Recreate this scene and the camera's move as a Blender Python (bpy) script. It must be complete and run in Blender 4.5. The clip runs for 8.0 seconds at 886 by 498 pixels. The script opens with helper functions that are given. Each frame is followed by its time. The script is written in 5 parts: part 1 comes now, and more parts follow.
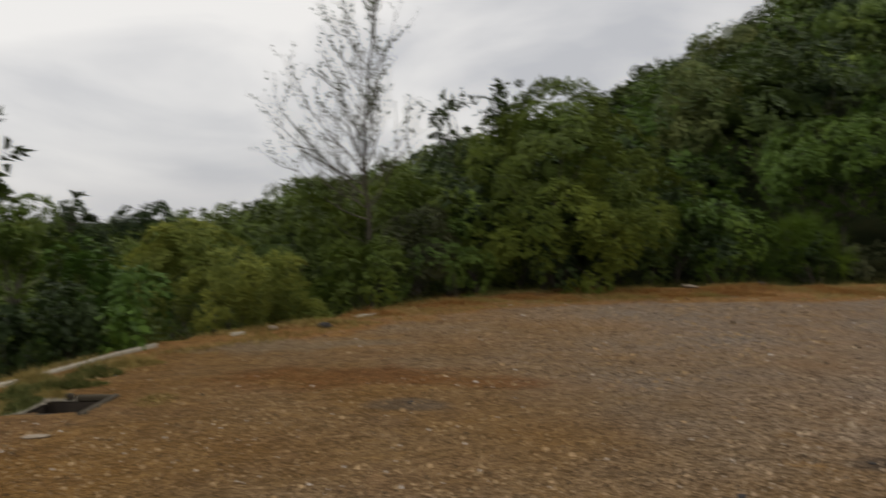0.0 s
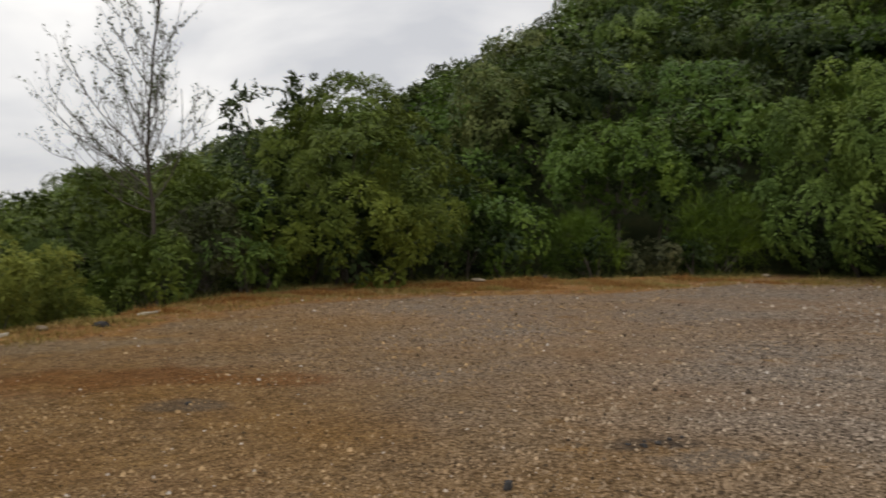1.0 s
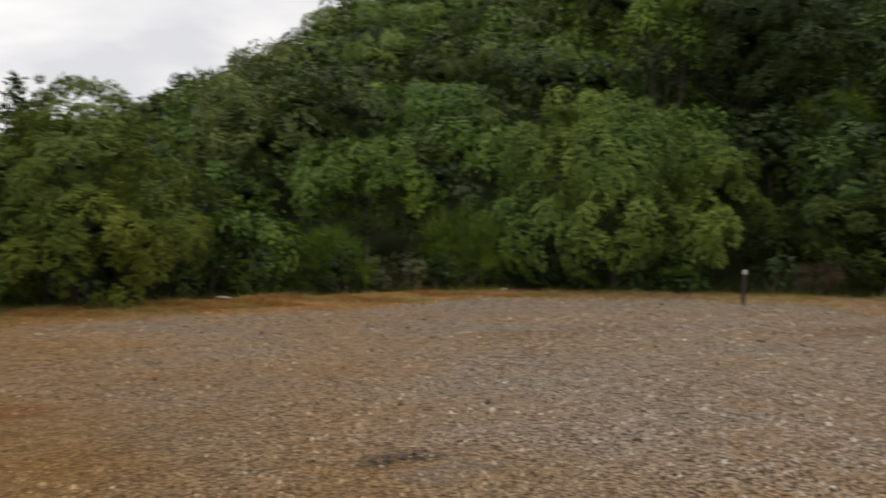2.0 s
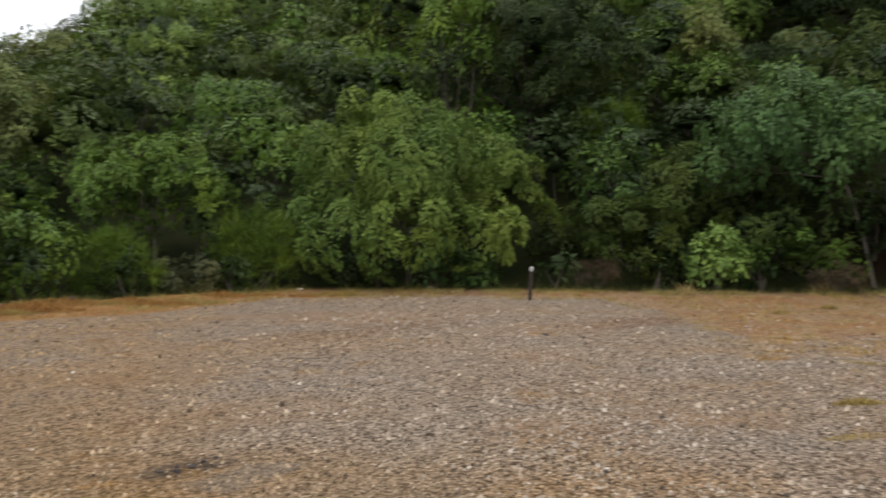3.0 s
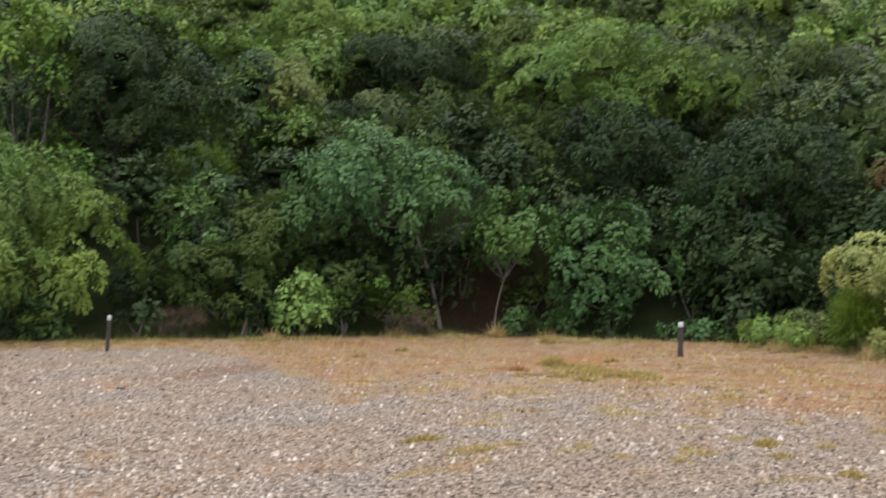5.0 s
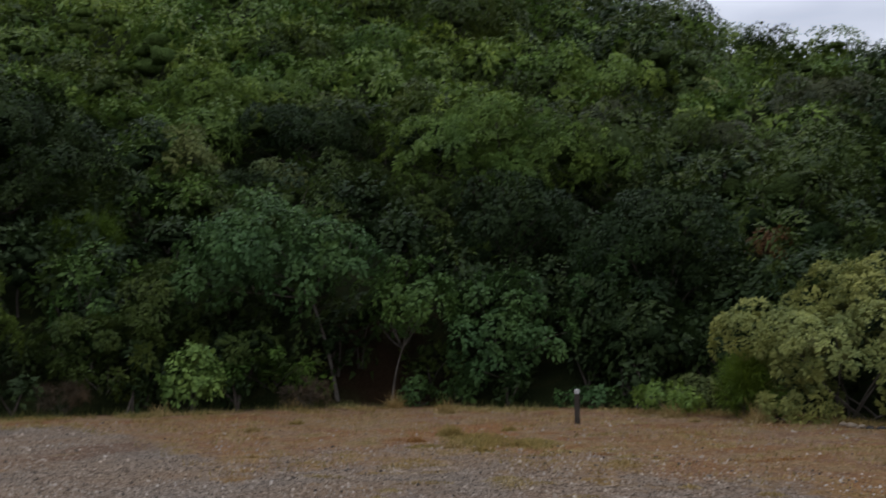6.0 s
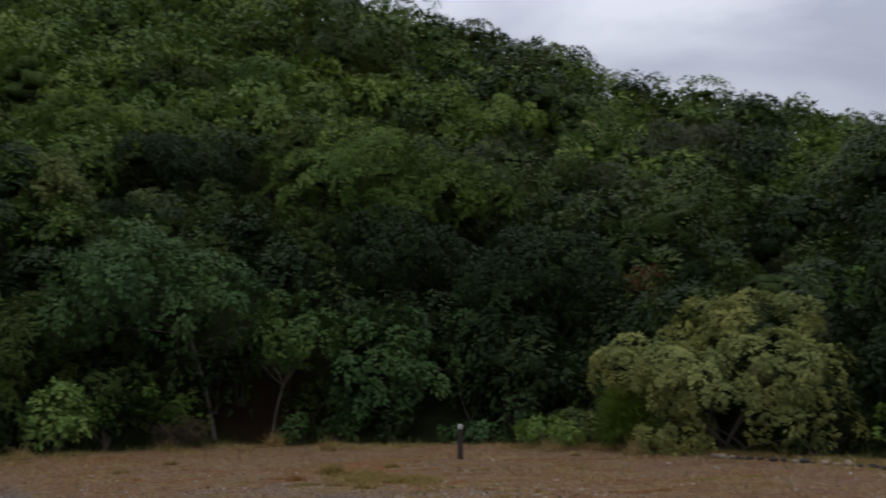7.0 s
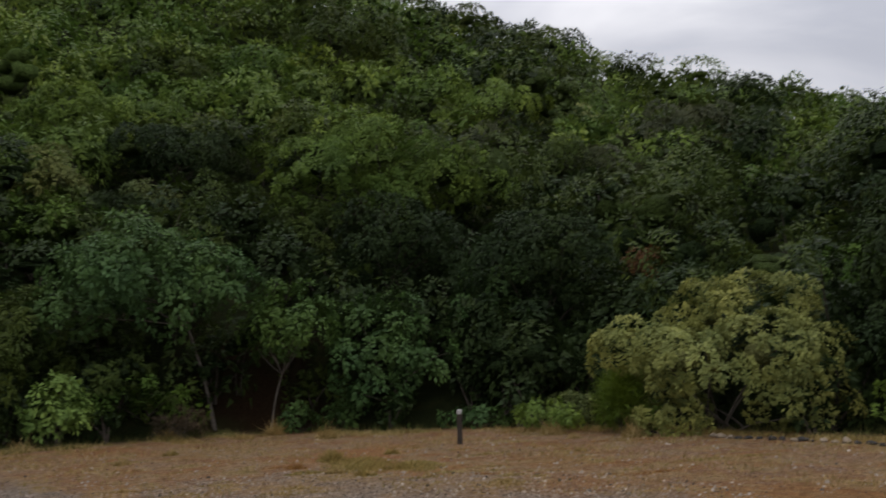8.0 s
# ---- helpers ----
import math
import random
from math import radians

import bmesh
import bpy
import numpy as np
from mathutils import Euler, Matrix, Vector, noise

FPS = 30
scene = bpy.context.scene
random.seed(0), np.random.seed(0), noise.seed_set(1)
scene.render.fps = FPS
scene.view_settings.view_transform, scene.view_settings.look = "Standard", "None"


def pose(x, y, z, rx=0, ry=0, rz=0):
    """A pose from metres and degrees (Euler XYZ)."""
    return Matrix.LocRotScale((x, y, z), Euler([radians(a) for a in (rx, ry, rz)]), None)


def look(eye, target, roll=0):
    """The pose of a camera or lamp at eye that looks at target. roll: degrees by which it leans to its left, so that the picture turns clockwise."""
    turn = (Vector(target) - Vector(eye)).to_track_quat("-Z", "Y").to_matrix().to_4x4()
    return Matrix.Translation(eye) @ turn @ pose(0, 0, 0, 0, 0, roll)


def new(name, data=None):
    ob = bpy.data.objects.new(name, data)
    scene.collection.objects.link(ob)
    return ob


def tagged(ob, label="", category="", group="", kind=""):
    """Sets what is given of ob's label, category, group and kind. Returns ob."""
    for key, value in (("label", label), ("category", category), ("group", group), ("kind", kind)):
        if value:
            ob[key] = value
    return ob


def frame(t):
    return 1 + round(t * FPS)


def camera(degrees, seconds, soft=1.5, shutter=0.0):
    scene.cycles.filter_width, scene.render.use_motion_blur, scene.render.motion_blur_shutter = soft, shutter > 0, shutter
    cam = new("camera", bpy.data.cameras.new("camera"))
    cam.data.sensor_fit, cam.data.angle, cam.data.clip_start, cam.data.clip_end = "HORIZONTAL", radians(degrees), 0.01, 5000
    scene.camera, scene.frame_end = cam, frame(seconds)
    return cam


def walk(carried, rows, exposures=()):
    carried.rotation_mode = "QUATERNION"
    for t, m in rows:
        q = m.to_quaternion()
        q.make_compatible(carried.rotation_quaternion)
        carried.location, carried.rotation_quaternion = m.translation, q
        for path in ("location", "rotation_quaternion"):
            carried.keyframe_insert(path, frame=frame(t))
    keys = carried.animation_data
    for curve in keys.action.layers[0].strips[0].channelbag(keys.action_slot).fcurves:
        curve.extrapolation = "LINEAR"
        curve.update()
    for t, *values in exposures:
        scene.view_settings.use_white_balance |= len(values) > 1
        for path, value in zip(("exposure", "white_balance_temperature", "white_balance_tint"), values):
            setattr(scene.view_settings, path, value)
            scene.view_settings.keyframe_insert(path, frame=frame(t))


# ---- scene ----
# ------------------------------------------------------------------ camera
cam = camera(52.59, 8.0, soft=1.6, shutter=0.5)


def aim(x, y, z, pitch, roll, yaw):
    return pose(x, y, z, 90 + pitch, 0, yaw) @ pose(0, 0, 0, 0, 0, roll)


walk(cam, [
    (0.0, aim(0.000, 0.000, 1.600, -1.92, -0.57, 0.00)),
    (0.3, aim(0.046, 0.012, 1.604, -2.80, -0.41, -5.26)),
    (0.5, aim(0.076, 0.020, 1.606, -2.40, -0.27, -7.94)),
    (0.7, aim(0.108, 0.018, 1.604, -2.30, -0.31, -9.96)),
    (1.0, aim(0.156, 0.015, 1.602, -2.33, -0.05, -12.69)),
    (1.2, aim(0.180, 0.029, 1.604, -2.43, 0.06, -14.55)),
    (1.5, aim(0.215, 0.051, 1.607, -2.06, 0.20, -18.21)),
    (1.8, aim(0.221, 0.078, 1.605, -1.19, 0.35, -24.78)),
    (2.0, aim(0.225, 0.096, 1.604, -1.28, 0.31, -28.59)),
    (2.2, aim(0.226, 0.105, 1.598, -1.48, 0.34, -31.91)),
    (3.3, aim(0.257, 0.044, 1.617, -0.89, 0.00, -45.84)),
    (3.5, aim(0.268, 0.036, 1.619, -0.65, -0.05, -49.41)),
    (3.8, aim(0.316, 0.042, 1.624, -0.67, 0.09, -54.11)),
    (4.0, aim(0.348, 0.046, 1.628, -0.31, 0.32, -57.24)),
    (4.3, aim(0.358, 0.039, 1.623, 0.06, 0.34, -60.56)),
    (4.5, aim(0.365, 0.035, 1.620, 0.28, 0.46, -62.83)),
    (4.8, aim(0.382, 0.031, 1.630, 0.55, 0.43, -65.66)),
    (5.0, aim(0.394, 0.029, 1.636, 1.75, 0.41, -67.11)),
    (5.2, aim(0.410, 0.018, 1.635, 2.73, 0.38, -68.48)),
    (6.3, aim(0.601, -0.012, 1.629, 7.22, -0.88, -75.55)),
    (6.5, aim(0.622, -0.011, 1.626, 7.54, -0.99, -77.24)),
    (6.8, aim(0.640, 0.005, 1.607, 8.28, -0.79, -79.10)),
    (7.0, aim(0.652, 0.015, 1.595, 8.44, -0.74, -80.88)),
    (7.3, aim(0.653, 0.002, 1.597, 7.96, -1.03, -83.29)),
    (7.5, aim(0.653, -0.006, 1.598, 7.89, -1.15, -83.07)),
    (7.8, aim(0.669, -0.002, 1.599, 7.84, -1.42, -82.35)),
    (8.0, aim(0.680, 0.000, 1.600, 7.52, -1.84, -81.06)),
], exposures=[
    (0.0, -0.74, 7050, 10), (1.0, -0.48, 7050, 10), (1.5, -0.38, 7150, 10), (2.2, -0.17, 7200, 11), (3.3, 0.5, 6500, 9), (3.7, 1.1, 6000, 7),
    (4.1, 1.74, 5800, 5), (4.6, 1.58, 5900, 6), (5.0, 0.86, 6200, 12), (5.2, 0.79, 6200, 12), (6.3, -1.02, 6000, 13), (7.0, -1.03, 6100, 14), (7.5, -0.90, 6300, 14), (8.0, -0.72, 6600, 13),
])

# ------------------------------------------------------------------ light
SUN_AZ, SUN_EL = -70.0, 58.0          # compass of the sun behind the cloud, degrees from +y


def nodes_of(tree):
    tree.nodes.clear()
    return tree.nodes, tree.links


def overcast_world():
    world = bpy.data.worlds.new("overcast_sky")
    scene.world = world
    world.use_nodes = True
    n, l = nodes_of(world.node_tree)
    out = n.new("ShaderNodeOutputWorld")
    bg = n.new("ShaderNodeBackground")
    sky = n.new("ShaderNodeTexSky")
    sky.sky_type, sky.sun_disc = "NISHITA", False
    sky.sun_elevation, sky.sun_rotation = radians(SUN_EL), radians(SUN_AZ)
    dim = n.new("ShaderNodeVectorMath")
    dim.operation = "SCALE"
    dim.inputs["Scale"].default_value = 0.08
    l.new(sky.outputs[0], dim.inputs[0])
    co = n.new("ShaderNodeTexCoord")
    mp = n.new("ShaderNodeMapping")
    mp.inputs["Scale"].default_value = (1.0, 1.0, 2.6)
    mp.inputs["Location"].default_value = (0.35, 0.1, 0.2)
    l.new(co.outputs["Generated"], mp.inputs[0])
    big = n.new("ShaderNodeTexNoise")
    big.inputs["Scale"].default_value, big.inputs["Detail"].default_value = 2.2, 7.0
    big.inputs["Roughness"].default_value, big.inputs["Distortion"].default_value = 0.5, 0.5
    l.new(mp.outputs[0], big.inputs["Vector"])
    ramp = n.new("ShaderNodeValToRGB")
    e = ramp.color_ramp.elements
    e[0].position, e[0].color = 0.36, (0.54, 0.57, 0.64, 1)
    e[1].position, e[1].color = 0.60, (0.90, 0.92, 0.96, 1)
    l.new(big.outputs[0], ramp.inputs[0])
    mix = n.new("ShaderNodeMix")
    mix.data_type = "RGBA"
    mix.inputs["Factor"].default_value = 0.92
    l.new(dim.outputs[0], mix.inputs["A"])
    l.new(ramp.outputs[0], mix.inputs["B"])
    up = n.new("ShaderNodeSeparateXYZ")
    l.new(co.outputs["Generated"], up.inputs[0])
    lift = n.new("ShaderNodeMapRange")
    lift.inputs["From Min"].default_value, lift.inputs["From Max"].default_value = 0.3, 1.0
    lift.inputs["To Min"].default_value, lift.inputs["To Max"].default_value = 1.62, 3.4
    l.new(up.outputs["Z"], lift.inputs["Value"])
    high = n.new("ShaderNodeVectorMath")
    high.operation = "SCALE"
    l.new(mix.outputs["Result"], high.inputs[0])
    l.new(lift.outputs[0], high.inputs["Scale"])
    l.new(high.outputs[0], bg.inputs[0])
    bg.inputs[1].default_value = 1.0
    l.new(bg.outputs[0], out.inputs[0])


overcast_world()
sun = new("sun", bpy.data.lights.new("sun", "SUN"))
sun.data.energy, sun.data.angle, sun.data.color = 0.6, radians(28), (1.0, 0.96, 0.90)
sun.matrix_world = look((60 * math.sin(radians(SUN_AZ)), 60 * math.cos(radians(SUN_AZ)),
                         60 * math.tan(radians(SUN_EL))), (0, 0, 0))

# ------------------------------------------------------------------ materials


def shade(name):
    m = bpy.data.materials.new(name)
    m.use_nodes = True
    n, l = nodes_of(m.node_tree)
    out = n.new("ShaderNodeOutputMaterial")
    return m, n, l, out


def noise_node(n, l, scale, detail=4.0, rough=0.55, vec=None):
    t = n.new("ShaderNodeTexNoise")
    t.inputs["Scale"].default_value, t.inputs["Detail"].default_value = scale, detail
    t.inputs["Roughness"].default_value = rough
    if vec is not None:
        l.new(vec, t.inputs["Vector"])
    return t.outputs[0]


def ramp_node(n, l, fac, stops):
    r = n.new("ShaderNodeValToRGB")
    e = r.color_ramp.elements
    while len(e) < len(stops):
        e.new(0.5)
    for k, (p, c) in enumerate(stops):
        e[k].position, e[k].color = p, (*c, 1)
    l.new(fac, r.inputs[0])
    return r.outputs[0]


def mix_node(n, l, fac, a, b, blend="MIX"):
    m = n.new("ShaderNodeMix")
    m.data_type, m.blend_type = "RGBA", blend
    for sock, v in ((m.inputs["Factor"], fac), (m.inputs["A"], a), (m.inputs["B"], b)):
        if isinstance(v, (int, float)):
            sock.default_value = v
        elif isinstance(v, tuple):
            sock.default_value = (*v, 1)
        else:
            l.new(v, sock)
    return m.outputs["Result"]


def math_node(n, l, op, a, b=0.0, clamp=False):
    m = n.new("ShaderNodeMath")
    m.operation, m.use_clamp = op, clamp
    for sock, v in ((m.inputs[0], a), (m.inputs[1], b)):
        if isinstance(v, (int, float)):
            sock.default_value = v
        else:
            l.new(v, sock)
    return m.outputs[0]


def leaf_material(name, mid, gloss=0.5, thin=0.20, patch=0.8):
    """Leaves: every leaf its own tint, patches of older and younger growth, and plants that differ from one another."""
    m, n, l, out = shade(name)
    geo = n.new("ShaderNodeNewGeometry")
    dark = tuple(c * k for c, k in zip(mid, (0.80, 0.82, 0.82)))
    light = tuple(c * k for c, k in zip(mid, (1.24, 1.19, 1.20)))
    tint = ramp_node(n, l, geo.outputs["Random Per Island"], [(0.0, dark), (0.55, mid), (1.0, light)])
    co = n.new("ShaderNodeTexCoord").outputs["Object"]
    blot = ramp_node(n, l, noise_node(n, l, patch, 3.0, 0.6, co), [(0.35, (0.70, 0.74, 0.72)), (0.65, (1.25, 1.2, 1.1))])
    col = mix_node(n, l, 1.0, tint, blot, "MULTIPLY")
    stand = ramp_node(n, l, noise_node(n, l, 0.16, 3.0, 0.6, co), [(0.36, (0.82, 0.90, 0.86)), (0.64, (1.20, 1.10, 0.86))])
    col = mix_node(n, l, 1.0, col, stand, "MULTIPLY")
    own = n.new("ShaderNodeObjectInfo").outputs["Random"]
    col = mix_node(n, l, 1.0, col, ramp_node(n, l, own, [(0.0, (0.88, 0.92, 0.90)), (1.0, (1.12, 1.07, 0.96))]), "MULTIPLY")
    p = n.new("ShaderNodeBsdfPrincipled")
    l.new(col, p.inputs["Base Color"])
    p.inputs["Roughness"].default_value = gloss
    p.inputs["Specular IOR Level"].default_value = 0.09
    tr = n.new("ShaderNodeBsdfTranslucent")
    l.new(col, tr.inputs[0])
    mx = n.new("ShaderNodeMixShader")
    mx.inputs[0].default_value = thin
    l.new(p.outputs[0], mx.inputs[1])
    l.new(tr.outputs[0], mx.inputs[2])
    l.new(mx.outputs[0], out.inputs[0])
    return m


def rough_material(name, stops, scale, bump=0.5, rough=0.9, dist=0.01):
    """Bark, wood, stone, concrete: two scales of noise, with relief."""
    m, n, l, out = shade(name)
    co = n.new("ShaderNodeTexCoord").outputs["Object"]
    a = noise_node(n, l, scale, 6.0, 0.65, co)
    b = noise_node(n, l, scale * 0.17, 3.0, 0.6, co)
    f = math_node(n, l, "ADD", math_node(n, l, "MULTIPLY", a, 0.6), math_node(n, l, "MULTIPLY", b, 0.4))
    p = n.new("ShaderNodeBsdfPrincipled")
    l.new(ramp_node(n, l, f, stops), p.inputs["Base Color"])
    p.inputs["Roughness"].default_value, p.inputs["Specular IOR Level"].default_value = rough, 0.12
    bp = n.new("ShaderNodeBump")
    bp.inputs["Strength"].default_value, bp.inputs["Distance"].default_value = bump, dist
    l.new(a, bp.inputs["Height"])
    l.new(bp.outputs[0], p.inputs["Normal"])
    l.new(p.outputs[0], out.inputs[0])
    return m


def island_material(name, stops, rough=0.85, fine=60.0, dust=False):
    """Loose pieces in one mesh (stones, blades): each its own tint."""
    m, n, l, out = shade(name)
    geo = n.new("ShaderNodeNewGeometry")
    tint = ramp_node(n, l, geo.outputs["Random Per Island"], stops)
    co = n.new("ShaderNodeTexCoord").outputs["Object"]
    spot = ramp_node(n, l, noise_node(n, l, fine, 3.0, 0.6, co), [(0.3, (0.75, 0.74, 0.72)), (0.7, (1.15, 1.15, 1.15))])
    wide = ramp_node(n, l, noise_node(n, l, 0.35, 4.0, 0.6, co), [(0.35, (0.92, 0.80, 0.66)), (0.62, (1.05, 1.05, 1.05))])
    col = mix_node(n, l, 1.0, mix_node(n, l, 1.0, tint, spot, "MULTIPLY"), wide, "MULTIPLY")
    if dust:      # clay on the stones of the low corner
        sx = n.new("ShaderNodeSeparateXYZ")
        l.new(co, sx.inputs[0])
        inland = math_node(n, l, "SUBTRACT", sx.outputs[1], math_node(n, l, "MULTIPLY", sx.outputs[0], 1.4))
        clay = math_node(n, l, "MULTIPLY", math_node(n, l, "ADD", inland, 1.0), 0.16, True)
        some = math_node(n, l, "LESS_THAN", geo.outputs["Random Per Island"], 0.965)
        col = mix_node(n, l, math_node(n, l, "MULTIPLY", math_node(n, l, "MULTIPLY", clay, some), 0.85), col, mix_node(n, l, 1.0, col, (1.06, 0.83, 0.50), "MULTIPLY"))
    p = n.new("ShaderNodeBsdfPrincipled")
    l.new(col, p.inputs["Base Color"])
    p.inputs["Roughness"].default_value = rough
    p.inputs["Specular IOR Level"].default_value = 0.06
    l.new(p.outputs[0], out.inputs[0])
    return m


def ground_material():
    """Gravel lot, ochre verge and fallen leaves darkened as in shade, told apart by the zone of the ground."""
    m, n, l, out = shade("gravel_and_earth")
    co = n.new("ShaderNodeTexCoord").outputs["Object"]
    zone = n.new("ShaderNodeAttribute")
    zone.attribute_name = "zone"
    z = zone.outputs["Fac"]
    # crushed stone: two sizes of pebbles bedded in earth
    def pebbles(scale):
        v = n.new("ShaderNodeTexVoronoi")
        v.inputs["Scale"].default_value = scale
        l.new(co, v.inputs["Vector"])
        return v
    v1, v2 = pebbles(31.0), pebbles(70.0)
    sep1 = n.new("ShaderNodeSeparateColor")
    l.new(v1.outputs["Color"], sep1.inputs[0])
    sep2 = n.new("ShaderNodeSeparateColor")
    l.new(v2.outputs["Color"], sep2.inputs[0])
    stone1 = ramp_node(n, l, sep1.outputs[0], [(0.0, (0.070, 0.058, 0.048)), (0.10, (0.222, 0.184, 0.147)), (0.80, (0.305, 0.258, 0.210)), (1.0, (0.40, 0.352, 0.297))])
    stone2 = ramp_node(n, l, sep2.outputs[0], [(0.0, (0.080, 0.066, 0.054)), (0.12, (0.230, 0.191, 0.153)), (1.0, (0.345, 0.296, 0.244))])
    gravel = mix_node(n, l, math_node(n, l, "GREATER_THAN", sep1.outputs[1], 0.55), stone2, stone1)
    # dark earth in the joints between the stones, and drifts of greyer and pinker stone
    for v, lo, hi in ((v1, 0.26, 0.60), (v2, 0.34, 0.66)):
        joint = ramp_node(n, l, v.outputs["Distance"], [(lo, (1.10, 1.10, 1.10)), (hi, (0.74, 0.73, 0.72))])
        gravel = mix_node(n, l, 1.0, gravel, joint, "MULTIPLY")
    drift = ramp_node(n, l, noise_node(n, l, 0.42, 4.0, 0.6, co), [(0.38, (1.03, 0.985, 0.95)), (0.62, (1.12, 0.97, 0.83))])
    gravel = mix_node(n, l, 1.0, gravel, drift, "MULTIPLY")
    # dark flecks painted as shade in gaps between some of the stones, and paler slabs
    gap_shade = ramp_node(n, l, noise_node(n, l, 21.0, 2.5, 0.6, co), [(0.515, (1.0, 1.0, 1.0)), (0.60, (0.29, 0.28, 0.27))])
    gravel = mix_node(n, l, 1.0, gravel, gap_shade, "MULTIPLY")
    v4 = n.new("ShaderNodeMapping")
    v4.inputs["Location"].default_value = (3.7, 9.1, 0)
    l.new(co, v4.inputs[0])
    slab = ramp_node(n, l, noise_node(n, l, 26.0, 2.5, 0.6, v4.outputs[0]), [(0.52, (1.0, 1.0, 1.0)), (0.61, (1.68, 1.71, 1.73))])
    gravel = mix_node(n, l, 1.0, gravel, slab, "MULTIPLY")
    wide = noise_node(n, l, 0.22, 5.0, 0.6, co)
    mid = noise_node(n, l, 1.1, 5.0, 0.65, co)
    earth = ramp_node(n, l, mid, [(0.3, (0.116, 0.074, 0.034)), (0.5, (0.168, 0.114, 0.058)), (0.7, (0.220, 0.158, 0.090))])
    # bare brown earth shows towards the low corner by the drain
    sx = n.new("ShaderNodeSeparateXYZ")
    l.new(co, sx.inputs[0])
    side = math_node(n, l, "MINIMUM", math_node(n, l, "MULTIPLY", math_node(n, l, "SUBTRACT", 2.3, sx.outputs[0]), 0.12), 0.55)
    far_off = math_node(n, l, "MULTIPLY", math_node(n, l, "MAXIMUM", math_node(n, l, "SUBTRACT", sx.outputs[1], 9.5), 0.0), 0.07)
    side = math_node(n, l, "SUBTRACT", side, far_off)
    bare = math_node(n, l, "ADD", math_node(n, l, "ADD", math_node(n, l, "MULTIPLY", wide, 1.5), math_node(n, l, "MULTIPLY", mid, 0.9)), side)
    bare = math_node(n, l, "MINIMUM", math_node(n, l, "SUBTRACT", bare, 0.86, True), 0.9)
    grit = ramp_node(n, l, sep2.outputs[1], [(0.0, (0.36, 0.34, 0.32)), (0.30, (0.9, 0.9, 0.9)), (0.75, (1.08, 1.08, 1.08)), (1.0, (1.8, 1.9, 2.0))])
    earth = mix_node(n, l, 1.0, mix_node(n, l, 1.0, earth, grit, "MULTIPLY"), joint, "MULTIPLY")
    lot = mix_node(n, l, bare, gravel, earth)
    # ochre clay washed towards the drain
    wash = math_node(n, l, "ADD", math_node(n, l, "MULTIPLY", math_node(n, l, "SUBTRACT", 4.6, sx.outputs[0]), 0.12), math_node(n, l, "MULTIPLY", math_node(n, l, "SUBTRACT", wide, 0.45), 2.2), True)
    lot = mix_node(n, l, math_node(n, l, "MULTIPLY", wash, 0.85), lot, mix_node(n, l, 1.0, lot, (1.20, 0.91, 0.50), "MULTIPLY"))
    # rust-red stain of clay
    red = math_node(n, l, "MULTIPLY", math_node(n, l, "SUBTRACT", noise_node(n, l, 0.33, 6.0, 0.66, co), 0.505), 5.0, True)
    lot = mix_node(n, l, math_node(n, l, "MULTIPLY", red, 0.7), lot, mix_node(n, l, 1.0, (0.265, 0.160, 0.088), mix_node(n, l, 1.0, grit, joint, "MULTIPLY"), "MULTIPLY"))
    def stain(x, y, rx, ry, soft=0.5):
        v = n.new("ShaderNodeMapping")
        v.vector_type = "POINT"
        v.inputs["Location"].default_value = (-x / rx, -y / ry, 0)
        v.inputs["Scale"].default_value = (1 / rx, 1 / ry, 0)
        l.new(co, v.inputs[0])
        far = n.new("ShaderNodeVectorMath")
        far.operation = "LENGTH"
        l.new(v.outputs[0], far.inputs[0])
        ragged = math_node(n, l, "ADD", far.outputs["Value"], math_node(n, l, "MULTIPLY", math_node(n, l, "SUBTRACT", mid, 0.5), 2.2))
        return math_node(n, l, "DIVIDE", math_node(n, l, "SUBTRACT", 1.0, ragged), soft, True)
    for x, y, rx, ry, colour, much in ((-1.05, 9.05, 1.6, 0.75, (0.15, 0.062, 0.02), 0.65), (0.4, 8.7, 0.8, 0.4, (0.16, 0.065, 0.02), 0.6),
                                       (2.95, 5.7, 0.45, 0.25, (0.035, 0.032, 0.03), 0.7), (3.2, 5.3, 0.5, 0.3, (0.15, 0.14, 0.125), 0.4),
                                       (-0.35, 7.75, 0.45, 0.25, (0.09, 0.08, 0.065), 0.5), (-1.9, 11.6, 1.7, 0.9, (0.20, 0.158, 0.105), 0.55),
                                       (13.0, 9.5, 2.2, 0.8, (0.15, 0.075, 0.04), 0.5), (8.6, 11.5, 2.5, 0.8, (0.15, 0.085, 0.045), 0.4)):
        lot = mix_node(n, l, math_node(n, l, "MULTIPLY", stain(x, y, rx, ry), much), lot, mix_node(n, l, 1.0, colour, grit, "MULTIPLY"))
    verge = ramp_node(n, l, mid, [(0.33, (0.205, 0.082, 0.038)), (0.45, (0.235, 0.130, 0.066)), (0.56, (0.265, 0.190, 0.105)), (0.70, (0.190, 0.158, 0.056))])
    clay_side = math_node(n, l, "MULTIPLY", math_node(n, l, "SUBTRACT", 16.0, sx.outputs[0]), 0.15, True)
    verge = mix_node(n, l, math_node(n, l, "MULTIPLY", math_node(n, l, "MAXIMUM", clay_side, 0.32), 0.75), verge, (0.250, 0.116, 0.034))
    verge = mix_node(n, l, 1.0, verge, grit, "MULTIPLY")
    # pinkish stony soil worn through the verge
    worn = math_node(n, l, "MULTIPLY", math_node(n, l, "SUBTRACT", noise_node(n, l, 0.8, 5.0, 0.68, v4.outputs[0]), 0.44), 8.0, True)
